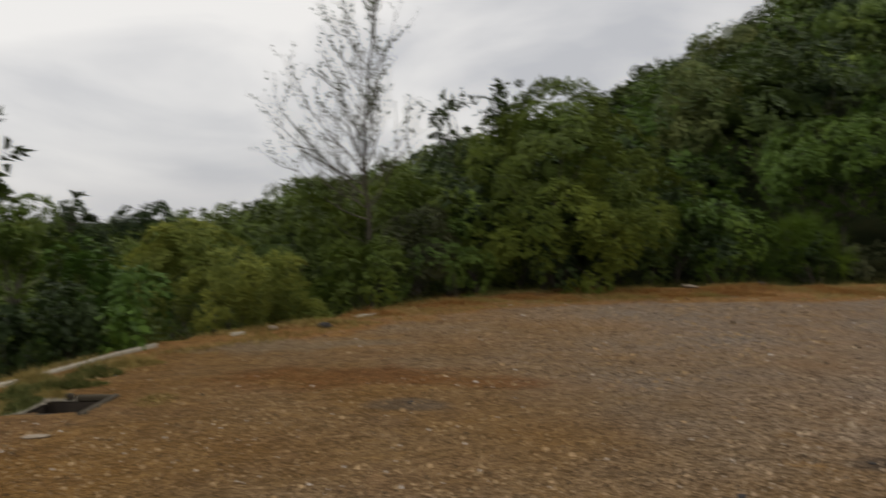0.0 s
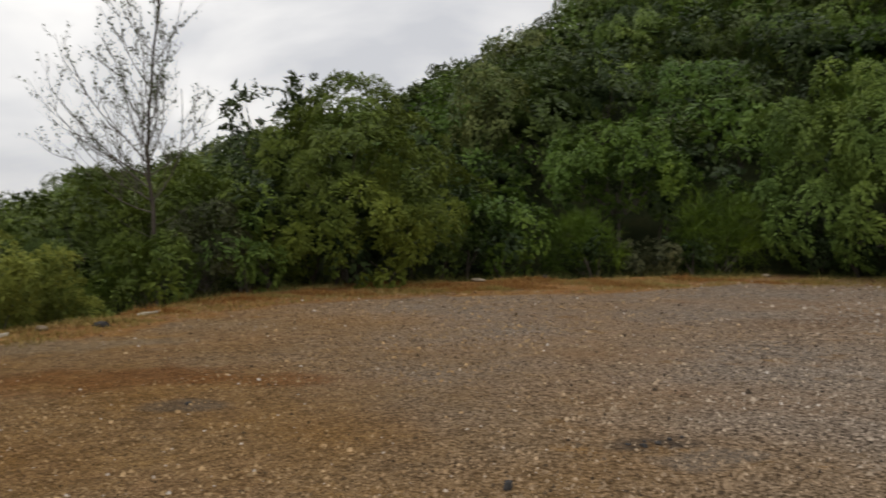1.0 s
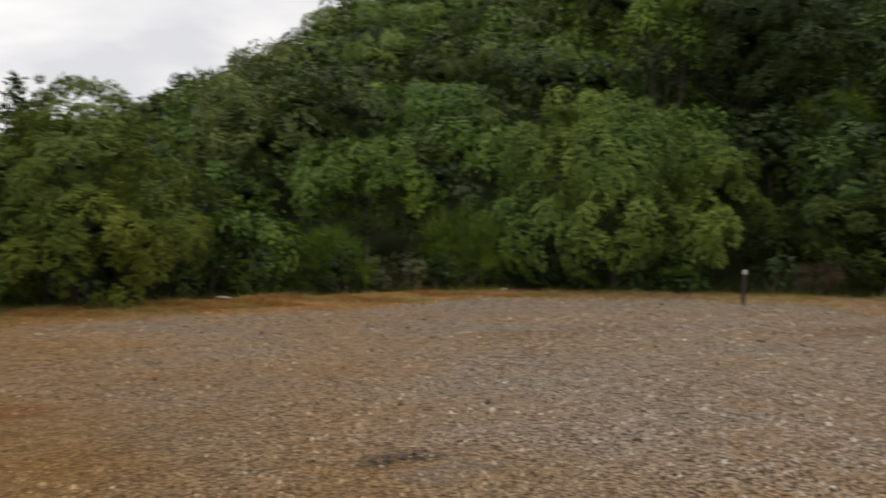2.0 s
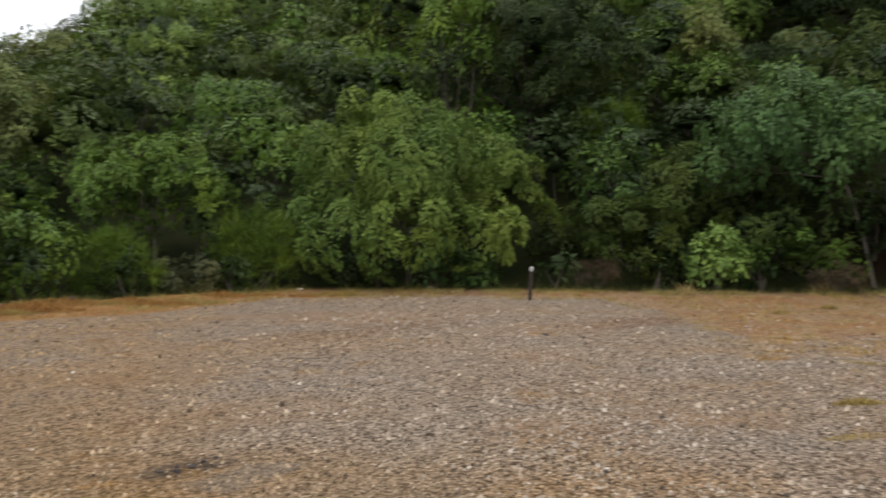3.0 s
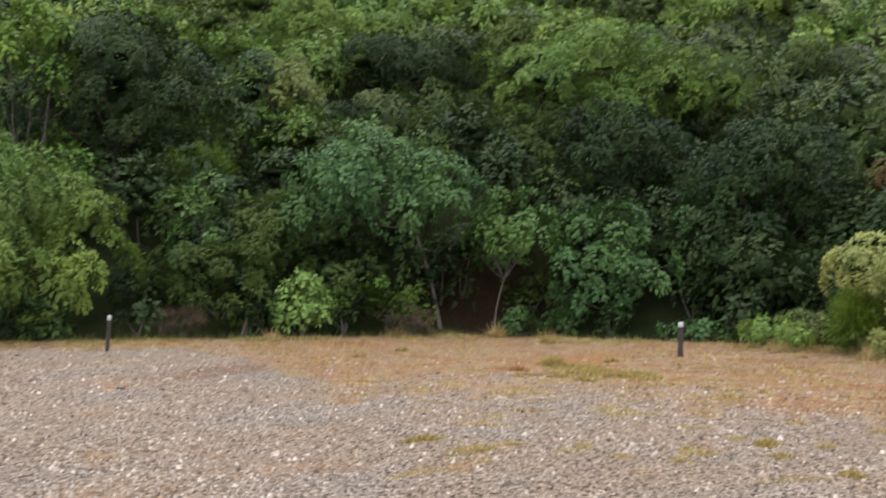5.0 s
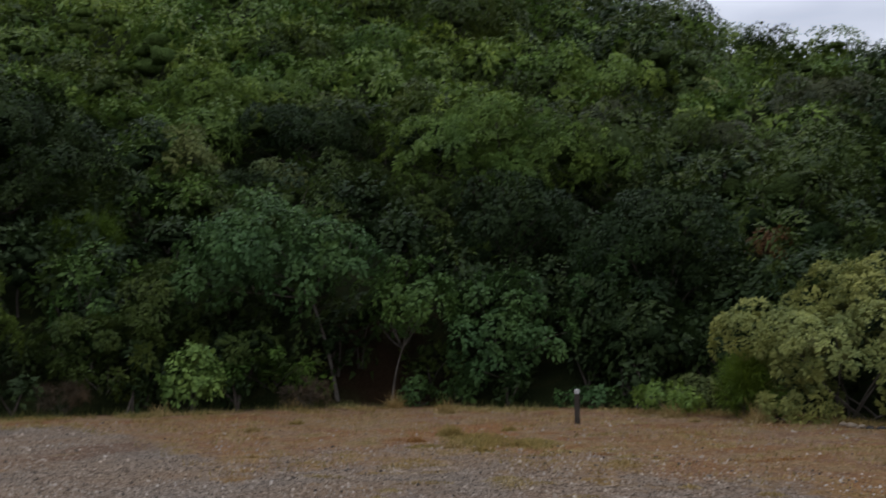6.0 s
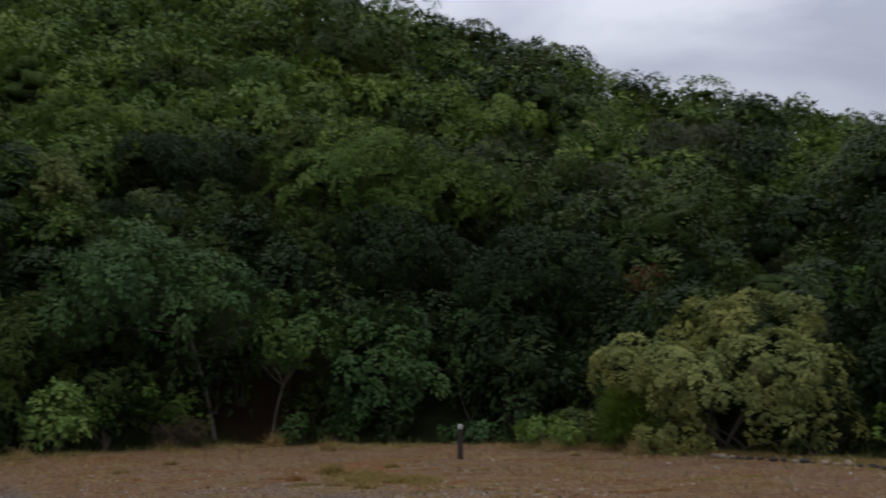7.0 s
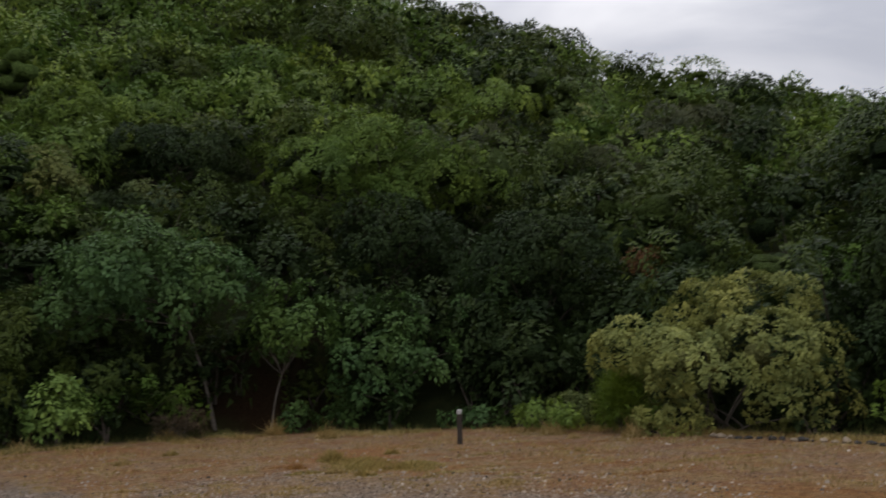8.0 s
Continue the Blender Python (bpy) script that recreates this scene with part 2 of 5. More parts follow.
    worn = math_node(n, l, "MULTIPLY", worn, math_node(n, l, "SUBTRACT", 0.55, clay_side, True))
    verge = mix_node(n, l, worn, verge, mix_node(n, l, 1.0, gravel, (1.12, 0.97, 0.86), "MULTIPLY"))
    # woodland floor and red bank, near black: the trees' shade is in the colour
    shaded_litter = ramp_node(n, l, mid, [(0.3, (0.012, 0.016, 0.006)), (0.55, (0.020, 0.025, 0.009)), (0.75, (0.036, 0.032, 0.012))])
    shaded_litter = mix_node(n, l, math_node(n, l, "MULTIPLY", stain(24.8, 9.2, 2.6, 2.2, 0.8), 0.7), shaded_litter, (0.036, 0.017, 0.011))
    shaded_litter = mix_node(n, l, 0.8, shaded_litter, grit, "MULTIPLY")
    brk = math_node(n, l, "MULTIPLY", math_node(n, l, "SUBTRACT", math_node(n, l, "ADD", math_node(n, l, "MULTIPLY", mid, 0.6), math_node(n, l, "MULTIPLY", noise_node(n, l, 0.55, 6.0, 0.7, co), 0.6)), 0.6), 3.0)
    zz = math_node(n, l, "ADD", z, brk)
    c1 = mix_node(n, l, math_node(n, l, "MULTIPLY", math_node(n, l, "SUBTRACT", zz, 0.30), 1.9, True), lot, verge)
    for x, y, rx, ry, colour, much in ((17.6, 4.4, 2.2, 1.3, (0.27, 0.118, 0.045), 0.6), (15.0, 2.6, 1.1, 0.8, (0.25, 0.125, 0.050), 0.55), (12.9, 0.2, 1.3, 0.7, (0.25, 0.120, 0.050), 0.55),
                                       (16.2, 0.4, 1.5, 0.9, (0.25, 0.135, 0.050), 0.5), (19.0, 10.6, 1.2, 1.4, (0.25, 0.120, 0.048), 0.5), (18.5, 7.6, 1.3, 0.9, (0.25, 0.165, 0.070), 0.5)):
        c1 = mix_node(n, l, math_node(n, l, "MULTIPLY", stain(x, y, rx, ry), much), c1, mix_node(n, l, 1.0, colour, grit, "MULTIPLY"))
    # hand-sized hollows and scuffed pale patches
    scuff = ramp_node(n, l, noise_node(n, l, 5.5, 4.0, 0.75, co), [(0.40, (0.80, 0.79, 0.78)), (0.49, (1.0, 1.0, 1.0)), (0.60, (1.12, 1.115, 1.11))])
    c1 = mix_node(n, l, 1.0, c1, scuff, "MULTIPLY")
    c2 = mix_node(n, l, math_node(n, l, "SUBTRACT", z, 1.0, True), c1, shaded_litter)
    p = n.new("ShaderNodeBsdfPrincipled")
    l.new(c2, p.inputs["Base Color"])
    p.inputs["Roughness"].default_value = 1.0
    p.inputs["Specular IOR Level"].default_value = 0.03
    h = math_node(n, l, "ADD", math_node(n, l, "MULTIPLY", v1.outputs["Distance"], -0.6), math_node(n, l, "MULTIPLY", v2.outputs["Distance"], -0.4))
    bp = n.new("ShaderNodeBump")
    bp.inputs["Strength"].default_value, bp.inputs["Distance"].default_value = 1.0, 0.08
    l.new(h, bp.inputs["Height"])
    l.new(bp.outputs[0], p.inputs["Normal"])
    l.new(p.outputs[0], out.inputs[0])
    return m


GROUND = ground_material()
STONES = island_material("crushed_stone", [(0.0, (0.040, 0.034, 0.029)), (0.17, (0.085, 0.071, 0.058)), (0.25, (0.210, 0.175, 0.140)), (0.72, (0.290, 0.246, 0.201)), (0.93, (0.355, 0.308, 0.258)), (1.0, (0.43, 0.385, 0.335))], dust=True)
STRAW = island_material("dry_grass", [(0.0, (0.16, 0.13, 0.045)), (0.5, (0.30, 0.22, 0.09)), (1.0, (0.42, 0.34, 0.18))], 0.8, 8.0)
TURF = island_material("yellow_green_grass", [(0.0, (0.12, 0.11, 0.035)), (0.5, (0.24, 0.185, 0.06)), (1.0, (0.36, 0.27, 0.11))], 0.8, 8.0)
RUST_GRASS = island_material("rust_coloured_grass", [(0.0, (0.13, 0.060, 0.020)), (0.5, (0.25, 0.130, 0.040)), (1.0, (0.36, 0.22, 0.09))], 0.85, 8.0)
GREEN_GRASS = island_material("green_grass", [(0.0, (0.04, 0.055, 0.016)), (0.5, (0.085, 0.098, 0.028)), (1.0, (0.15, 0.145, 0.05))], 0.7, 8.0)
CONCRETE = rough_material("weathered_concrete", [(0.3, (0.200, 0.168, 0.125)), (0.55, (0.360, 0.318, 0.245)), (0.75, (0.460, 0.412, 0.325))], 14.0)
DARK_CONCRETE = rough_material("dark_brown_concrete", [(0.3, (0.028, 0.022, 0.015)), (0.7, (0.085, 0.069, 0.046))], 12.0)
# mud of the drain, blackened to hold the shade of the pit
SHADED_MUD = rough_material("shaded_mud", [(0.3, (0.010, 0.008, 0.006)), (0.7, (0.035, 0.026, 0.018))], 9.0)
BARK = rough_material("grey_bark", [(0.3, (0.040, 0.032, 0.025)), (0.5, (0.095, 0.082, 0.067)), (0.75, (0.165, 0.148, 0.126))], 11.0, 0.8)
DARK_BARK = rough_material("dark_bark", [(0.3, (0.025, 0.02, 0.016)), (0.5, (0.06, 0.05, 0.04)), (0.75, (0.12, 0.10, 0.08))], 11.0, 0.8)
POST_WOOD = rough_material("dark_creosoted_wood", [(0.3, (0.020, 0.016, 0.013)), (0.55, (0.046, 0.037, 0.030)), (0.75, (0.085, 0.068, 0.054))], 18.0, 0.6)
WHITE_PAINT = rough_material("chalky_white_paint", [(0.25, (0.165, 0.158, 0.143)), (0.45, (0.315, 0.307, 0.292)), (0.75, (0.465, 0.458, 0.435))], 20.0, 0.3)
ROCK = rough_material("pale_rock", [(0.3, (0.137, 0.104, 0.071)), (0.55, (0.260, 0.208, 0.151)), (0.75, (0.355, 0.300, 0.227))], 16.0, 0.8)
DARK_ROCK = rough_material("charred_rock", [(0.3, (0.02, 0.02, 0.02)), (0.6, (0.055, 0.05, 0.046)), (0.8, (0.12, 0.11, 0.10))], 16.0, 0.8)
COLOURS = {
    "arch": (0.102, 0.156, 0.042),
    "fig": (0.062, 0.112, 0.040),
    "slim": (0.062, 0.110, 0.032),
    "willow": (0.240, 0.252, 0.092),
    "olive": (0.051, 0.075, 0.020),
    "open": (0.034, 0.052, 0.015),
    "sallow": (0.092, 0.128, 0.030),
    # colour of the dark trees, also used to stand for shade under crowns
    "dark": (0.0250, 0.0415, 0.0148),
    "yellow": (0.126, 0.186, 0.043),
    "pale": (0.145, 0.172, 0.072),
    "vine": (0.078, 0.135, 0.027),
    "bright": (0.072, 0.124, 0.027),
    "broom": (0.088, 0.135, 0.019),
    "grey": (0.070, 0.078, 0.046),
    "red": (0.100, 0.050, 0.024),
    "plume": (0.180, 0.205, 0.055),
    "brush": (0.085, 0.060, 0.046),
    "sapling": (0.155, 0.235, 0.070),
}
LEAVES = {
    "arch": leaf_material("arching_leaves", COLOURS["arch"]),
    "fig": leaf_material("blue_green_leaves", COLOURS["fig"], 0.45),
    "slim": leaf_material("mid_green_leaves", COLOURS["slim"]),
    "willow": leaf_material("pale_willow_leaves", COLOURS["willow"], 0.5, 0.26, 1.4),
    "olive": leaf_material("olive_leaves", COLOURS["olive"]),
    "sallow": leaf_material("sallow_olive_leaves", COLOURS["sallow"]),
    "open": leaf_material("dark_glossy_leaves", COLOURS["open"], 0.4),
    "dark": leaf_material("deep_green_shaded_leaves", COLOURS["dark"]),
    "yellow": leaf_material("yellow_green_leaves", COLOURS["yellow"]),
    "pale": leaf_material("pale_grey_green_leaves", COLOURS["pale"]),
    "vine": leaf_material("vine_covered_leaves", COLOURS["vine"]),
    "bright": leaf_material("bright_green_leaves", COLOURS["bright"]),
    "broom": leaf_material("broom_stems", COLOURS["broom"]),
    "grey": leaf_material("grey_green_leaves", COLOURS["grey"]),
    "plume": leaf_material("olive_plumes", COLOURS["plume"], 0.6, 0.28, 1.2),
    "red": leaf_material("rust_red_leaves", COLOURS["red"]),
    "brush": leaf_material("dead_brown_brush", COLOURS["brush"]),
    "sapling": leaf_material("fresh_pale_leaves", COLOURS["sapling"]),
}


def core_shade_material(name, mid):
    """Close foliage seen between the outer leaves: leaf-sized relief and tints, darkened to stand for shade inside the
    crown.
    """
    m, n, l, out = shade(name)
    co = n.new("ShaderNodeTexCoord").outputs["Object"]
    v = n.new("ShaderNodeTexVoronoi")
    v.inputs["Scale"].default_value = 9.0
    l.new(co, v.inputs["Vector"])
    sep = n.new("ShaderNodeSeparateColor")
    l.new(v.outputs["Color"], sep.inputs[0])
    # leaf colour cut to 0.55-0.9: the crown's inner shade is in the tint
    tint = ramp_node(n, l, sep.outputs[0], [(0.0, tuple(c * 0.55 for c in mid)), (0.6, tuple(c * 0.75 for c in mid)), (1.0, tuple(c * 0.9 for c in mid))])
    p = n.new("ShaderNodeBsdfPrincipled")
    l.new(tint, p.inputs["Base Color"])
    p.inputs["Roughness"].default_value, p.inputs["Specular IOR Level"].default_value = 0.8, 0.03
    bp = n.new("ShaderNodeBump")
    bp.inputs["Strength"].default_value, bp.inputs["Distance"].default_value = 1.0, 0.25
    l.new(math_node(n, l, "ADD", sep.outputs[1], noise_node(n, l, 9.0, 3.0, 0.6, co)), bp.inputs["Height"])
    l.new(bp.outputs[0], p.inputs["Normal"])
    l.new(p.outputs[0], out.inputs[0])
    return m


CORE_SHADE = {k: core_shade_material("core_shade_" + m.name, COLOURS[k]) for k, m in LEAVES.items()}

# ------------------------------------------------------------------ mesh helpers


def mesh_of(name, verts, faces, smooth=False):
    """A mesh from arrays: verts (n, 3) and faces (m, 3) or (m, 4)."""
    me = bpy.data.meshes.new(name)
    verts, faces = np.asarray(verts, np.float32), np.asarray(faces, np.int32)
    me.vertices.add(len(verts))
    me.vertices.foreach_set("co", verts.ravel())
    me.loops.add(faces.size)
    me.loops.foreach_set("vertex_index", faces.ravel())
    me.polygons.add(len(faces))
    me.polygons.foreach_set("loop_start", np.arange(0, faces.size, faces.shape[1], dtype=np.int32))
    me.polygons.foreach_set("loop_total", np.full(len(faces), faces.shape[1], np.int32))
    if smooth:
        me.polygons.foreach_set("use_smooth", np.ones(len(faces), bool))
    me.update(calc_edges=True)
    me.validate()
    return me


def joined(pieces):
    """Several (verts, faces) laid into one."""
    vs, fs, k = [], [], 0
    for v, f in pieces:
        vs.append(v), fs.append(np.asarray(f) + k)
        k += len(v)
    return np.concatenate(vs), np.concatenate(fs)


def put(name, arrays, material, parent=None, label="", smooth=False):
    """One mesh object, as a thing or as a part under parent."""
    ob = new(name, mesh_of(name, *arrays, smooth))
    ob.data.materials.append(material)
    if parent is not None:
        ob.parent = parent
    return tagged(ob, label)


def thing(name, place, label, category, group="", kind=""):
    ob = new(name)
    ob.location = place
    ob.empty_display_size = 0.2
    return tagged(ob, label, category, group, kind)


def unit(v):
    return v / np.maximum(np.linalg.norm(v, axis=-1, keepdims=True), 1e-9)


def leaf_blades(base, way, length, width, rng, flat=0.5, face=(0, 0, 1.0), kite=False):
    """Pointed leaves from arrays of foot points and directions; face: the way that their upper sides turn; kite: widest in the middle, with four corners."""
    k = len(base)
    way = unit(way)
    up = np.asarray(face) + rng.normal(0, flat, (k, 3))
    side = unit(np.cross(way, up))
    nrm = np.cross(side, way)
    ln, wd = np.broadcast_to(length, k)[:, None], np.broadcast_to(width, k)[:, None]
    tip = base + way * ln - nrm * ln * 0.14
    if kite:
        mid = base + way * ln * 0.46 + nrm * ln * 0.05
        v = np.stack([base, mid + side * wd * 0.55, tip, mid - side * wd * 0.55], 1)
        return v.reshape(-1, 3), np.arange(4 * k).reshape(k, 4)
    foot = base + way * ln * 0.12
    v = np.stack([foot - side * wd * 0.55, foot + side * wd * 0.55, tip], 1)
    return v.reshape(-1, 3), np.arange(3 * k).reshape(k, 3)


def tube(points, radii, sides=6):
    """A tapered limb along points."""
    pts, rad = np.asarray(points, float), np.asarray(radii, float)
    tan = unit(np.gradient(pts, axis=0))
    ref = np.array([0.31, 0.95, 0.05])
    a = unit(np.cross(tan, ref))
    b = np.cross(tan, a)
    ang = np.arange(sides) * 2 * np.pi / sides
    ring = a[:, None] * np.cos(ang)[None, :, None] + b[:, None] * np.sin(ang)[None, :, None]
    v = (pts[:, None] + ring * rad[:, None, None]).reshape(-1, 3)
    i = np.arange(len(pts) - 1)[:, None] * sides
    j = np.arange(sides)[None]
    f = np.stack([i + j, i + (j + 1) % sides, i + sides + (j + 1) % sides, i + sides + j], -1).reshape(-1, 4)
    return v, f


def cube_ball(k=3):
    """A unit ball of quads, from a cube with k x k faces a side."""
    vs, fs = [], []
    g = np.linspace(-1, 1, k + 1)
    for ax in range(3):
        for s in (-1, 1):
            o = len(vs) * (k + 1) ** 2
            u, w = np.meshgrid(g, g, indexing="ij")
            p = np.zeros((k + 1, k + 1, 3))
            p[..., ax], p[..., (ax + 1) % 3], p[..., (ax + 2) % 3] = s, u, w
            vs.append(unit(p.reshape(-1, 3)))
            for i in range(k):
                for j in range(k):
                    q = [o + i * (k + 1) + j, o + (i + 1) * (k + 1) + j, o + (i + 1) * (k + 1) + j + 1, o + i * (k + 1) + j + 1]
                    fs.append(q if s > 0 else q[::-1])
    v = np.concatenate(vs)
    _, first, back = np.unique(np.round(v, 5), axis=0, return_index=True, return_inverse=True)
    return v[first], back.ravel()[np.array(fs)]


BALL, PLAIN_BALL = cube_ball(2), cube_ball(1)

# ------------------------------------------------------------------ the lie of the land
EDGE = ((-180, 30), (-60, 9.5), (-40, 8.9), (-26.5, 9.8), (-22, 10.9), (-17.7, 12.1), (-13, 12.8), (-6.8, 14.3), (0, 16.5), (4, 17.7), (9, 18.5), (17, 19.1), (22, 19.4),
        (26, 20.5), (31, 21.8), (38, 22.4), (46, 22.0), (56, 21.8), (63, 22.4), (68, 23.2), (74, 23.4), (80, 22.3), (89, 22.0), (95, 21.3), (98, 19.9), (102, 19.0), (107, 17.8), (130, 17), (150, 30), (180, 30))
RIDGE = ((-180, 0), (-60, -1.0), (-26, -0.6), (-16, -0.7), (-11.7, 0.6), (-8.3, 1.9), (-5, 2.4), (-1, 3.4), (6, 5.5), (12.7, 7.9), (16, 9.7), (19.6, 11.8), (23.4, 14.0),
         (35, 18), (50, 23), (62, 25), (70, 24.2), (76.4, 23.3), (81.7, 21.9), (86.4, 20.8), (92.7, 18.2), (96.4, 17.2), (103, 15.3), (108, 13.7), (125, 8), (150, 0), (180, 0))


def table(az, rows):
    return np.interp(az, [a for a, _ in rows], [b for _, b in rows])


def edge_at(az):
    return table(az, EDGE)


def ridge_far(az):
    return table(az, ((-180, 120), (-30, 75), (0, 80), (20, 90), (45, 108), (70, 112), (110, 100), (180, 120)))


def wobble(x, y, s, seed=0.0):
    return (np.sin(x * s + 1.3 + seed) * np.cos(y * s * 1.17 - 0.7 + seed) + 0.5 * np.sin(x * s * 2.3 - y * s * 1.9 + 2.1 * seed))


def land(x, y):
    """Height of the ground: flat lot, low verge, cut bank, wooded hill, and a falling slope past the kerb."""
    x, y = np.asarray(x, float), np.asarray(y, float)
    az, d = np.degrees(np.arctan2(x, y)), np.hypot(x, y)
    e, far = edge_at(az), ridge_far(az)
    past = d - e
    z = 0.015 * wobble(x, y, 0.55) + 0.006 * wobble(x, y, 1.9, 2.0)
    up = np.clip((az + 15) / 15, 0, 1) * np.clip((150 - az) / 30, 0, 1)
    up = up * up * (3 - 2 * up)
    heap = 0.03 + 0.09 * np.clip((az - 9) / 4, 0, 1) * np.clip((29 - az) / 4, 0, 1)          # spoil pushed up beyond the gravel
    berm = np.exp(-((past - 0.7) / 0.6) ** 2) * heap * (1 + 0.35 * wobble(x, y, 0.9, 1.0)) * np.clip((az + 30) / 15, 0, 1) * np.clip((120 - az) / 10, 0, 1)
    z = z + np.where(d < 60, berm, 0)
    foot = e + 3.2
    u = np.clip((d - foot) / (far - foot), 0, 1.6)
    top = far * np.tan(np.radians(table(az, RIDGE))) + 1.6 - 2.6
    rise = np.where(u < 1, 1 - np.abs(1 - u) ** 1.12, 1 - 0.8 * (u - 1) ** 2)
    back = np.clip(1 - (d - 1.6 * far) / (1.5 * far), 0, 1)
    bank = 1.9 * np.clip((past - 2.8) / 1.6, 0, 1) * np.clip((az - 61) / 5, 0, 1) * np.clip((79 - az) / 5, 0, 1) * back
    hill = (np.maximum(top - 1.9 * np.clip((az - 61) / 5, 0, 1) * np.clip((79 - az) / 5, 0, 1), 0) * rise * back + bank + np.where(u > 0, 0.5 * wobble(x, y, 0.13) * np.minimum(u * 4, 1), 0)) * up
    fall = np.clip(past - 0.4, 0, None)
    drop = -3.6 * (1 - np.exp(-fall / 5.5)) * (1 - up) * np.clip((az + 150) / 50, 0, 1) * np.clip((150 - az) / 20, 0, 1)
    drop = drop * (1 - np.clip((d - 22) / 40, 0, 1) ** 0.8) - 1.8 * (1 - up) * np.clip((d - 30) / 30, 0, 1) * np.clip((150 - abs(az)) / 50, 0, 1)
    return z + hill + drop


def on_land(x, y):
    return float(land(x, y))


PIT = (-3.36, 7.82, 0.30, 0.36)       # the drain's mouth: centre, half width, half depth


def ground_sheet():
    az = np.radians(np.concatenate([np.arange(-180, -40, 4.0), np.arange(-40, 118, 0.7), np.arange(118, 180, 4.0)]))
    r = np.concatenate([[0.02], np.arange(0.5, 6, 0.5), np.arange(6, 10, 0.14), np.arange(10, 30, 0.35), np.arange(30, 135, 2.0),
                        np.geomspace(135, 4500, 22)])
    aa, rr = np.meshgrid(az, r, indexing="ij")
    x, y = rr * np.sin(aa), rr * np.cos(aa)
    z = land(x, y)
    v = np.stack([x, y, z], -1).reshape(-1, 3)
    m, k = len(az), len(r)
    i, j = np.meshgrid(np.arange(m), np.arange(k - 1), indexing="ij")
    i2 = (i + 1) % m
    f = np.stack([i * k + j, i * k + j + 1, i2 * k + j + 1, i2 * k + j], -1).reshape(-1, 4)
    f = np.concatenate([f, [[0, (m // 4) * k, (m // 2) * k, (3 * m // 4) * k]]])      # closes the centre
    mid = v[f].mean(1)
    inside = (abs(mid[:, 0] - PIT[0]) < PIT[2] + 0.05) & (abs(mid[:, 1] - PIT[1]) < PIT[3] + 0.05)
    ob = put("ground", (v, f[~inside]), GROUND, smooth=True)
    d, a = np.hypot(v[:, 0], v[:, 1]), np.degrees(np.arctan2(v[:, 0], v[:, 1]))
    past = d - edge_at(a)
    wide = 0.9 + 1.3 * np.clip((a + 13) / 4, 0, 1) * np.clip((32 - a) / 6, 0, 1) + 10.8 * np.clip((a - 52) / 10, 0, 1) * np.clip((116 - a) / 10, 0, 1)          # the verge is broader under the fig trees
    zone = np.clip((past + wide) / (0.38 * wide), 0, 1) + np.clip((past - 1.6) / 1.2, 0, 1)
    zone = np.where((a < -60) | (a > 135), 0, zone)
    at = ob.data.attributes.new("zone", "FLOAT", "POINT")
    at.data.foreach_set("value", zone.astype(np.float32))
    tagged(ob, "gravel lot with ochre verge and wooded slope", "ground", kind="structure")


ground_sheet()

# ------------------------------------------------------------------ plants
HABIT = {  # leaf length, leaf width, sprays a clump, leaves a spray, droop, spray length, cover
    "arch": (0.17, 0.05, 7, 9, 0.55, 0.75, 2.2),
    "fig": (0.18, 0.095, 6, 6, 0.25, 0.50, 2.0),
    "slim": (0.19, 0.09, 6, 6, 0.20, 0.50, 1.8),
    "willow": (0.13, 0.045, 7, 9, 0.15, 0.55, 2.2),
    "olive": (0.14, 0.045, 7, 9, 0.20, 0.60, 2.0),
    "open": (0.24, 0.12, 5, 5, 0.15, 0.50, 0.9),
    "sallow": (0.14, 0.05, 7, 9, 0.20, 0.60, 2.0),
    "dark": (0.17, 0.085, 6, 6, 0.25, 0.45, 1.9),
    "yellow": (0.18, 0.075, 6, 8, 0.15, 0.60, 2.0),
}
HABIT.update({
    "pale": (0.19, 0.075, 6, 7, 0.20, 0.50, 1.9),
    "vine": (0.19, 0.11, 6, 6, 0.40, 0.55, 2.0),
    "bright": (0.17, 0.085, 6, 6, 0.30, 0.50, 2.0),
    "broom": (0.30, 0.022, 9, 7, -0.15, 0.70, 2.6),
    "grey": (0.12, 0.04, 7, 8, 0.10, 0.40, 2.0),
    "red": (0.14, 0.06, 6, 6, 0.20, 0.40, 1.6),
    "plume": (0.12, 0.03, 7, 9, 0.10, 0.50, 2.0),
    "brush": (0.26, 0.018, 8, 7, 0.10, 0.50, 1.3),
    "sapling": (0.18, 0.095, 6, 6, 0.35, 0.45, 1.7),
})


FINE = 0.72        # size of the outer leaves against the largest ones named above


def lumpy(ways, rng):
    """Uneven reach of a crown in the given directions."""
    p = rng.uniform(0, 6, 6)
    a = np.sin(ways[:, 0] * 3.1 + p[0]) * np.cos(ways[:, 1] * 2.7 + p[1]) + np.sin(ways[:, 2] * 4.3 + p[2] + ways[:, 0] * 2)
    b = np.sin(ways[:, 1] * 6.3 + p[3]) * np.sin(ways[:, 0] * 5.7 + p[4] + ways[:, 2] * 4)
    return 0.86 + 0.09 * a + 0.10 * b


def billow_set(rng, lobes, low):
    """The rounded masses that make up a crown of unit size: directions, hearts and radii."""
    t = unit(rng.normal(size=(lobes * 8, 3)))
    t = t[t[:, 2] > low * 0.8][:lobes]
    size = rng.uniform(0.36, 0.58, len(t)) * (9 / lobes) ** 0.4 if lobes > 9 else rng.uniform(0.36, 0.58, len(t))
    return t, t * ((1.0 - size) * rng.uniform(0.8, 1.08, len(t)))[:, None], size


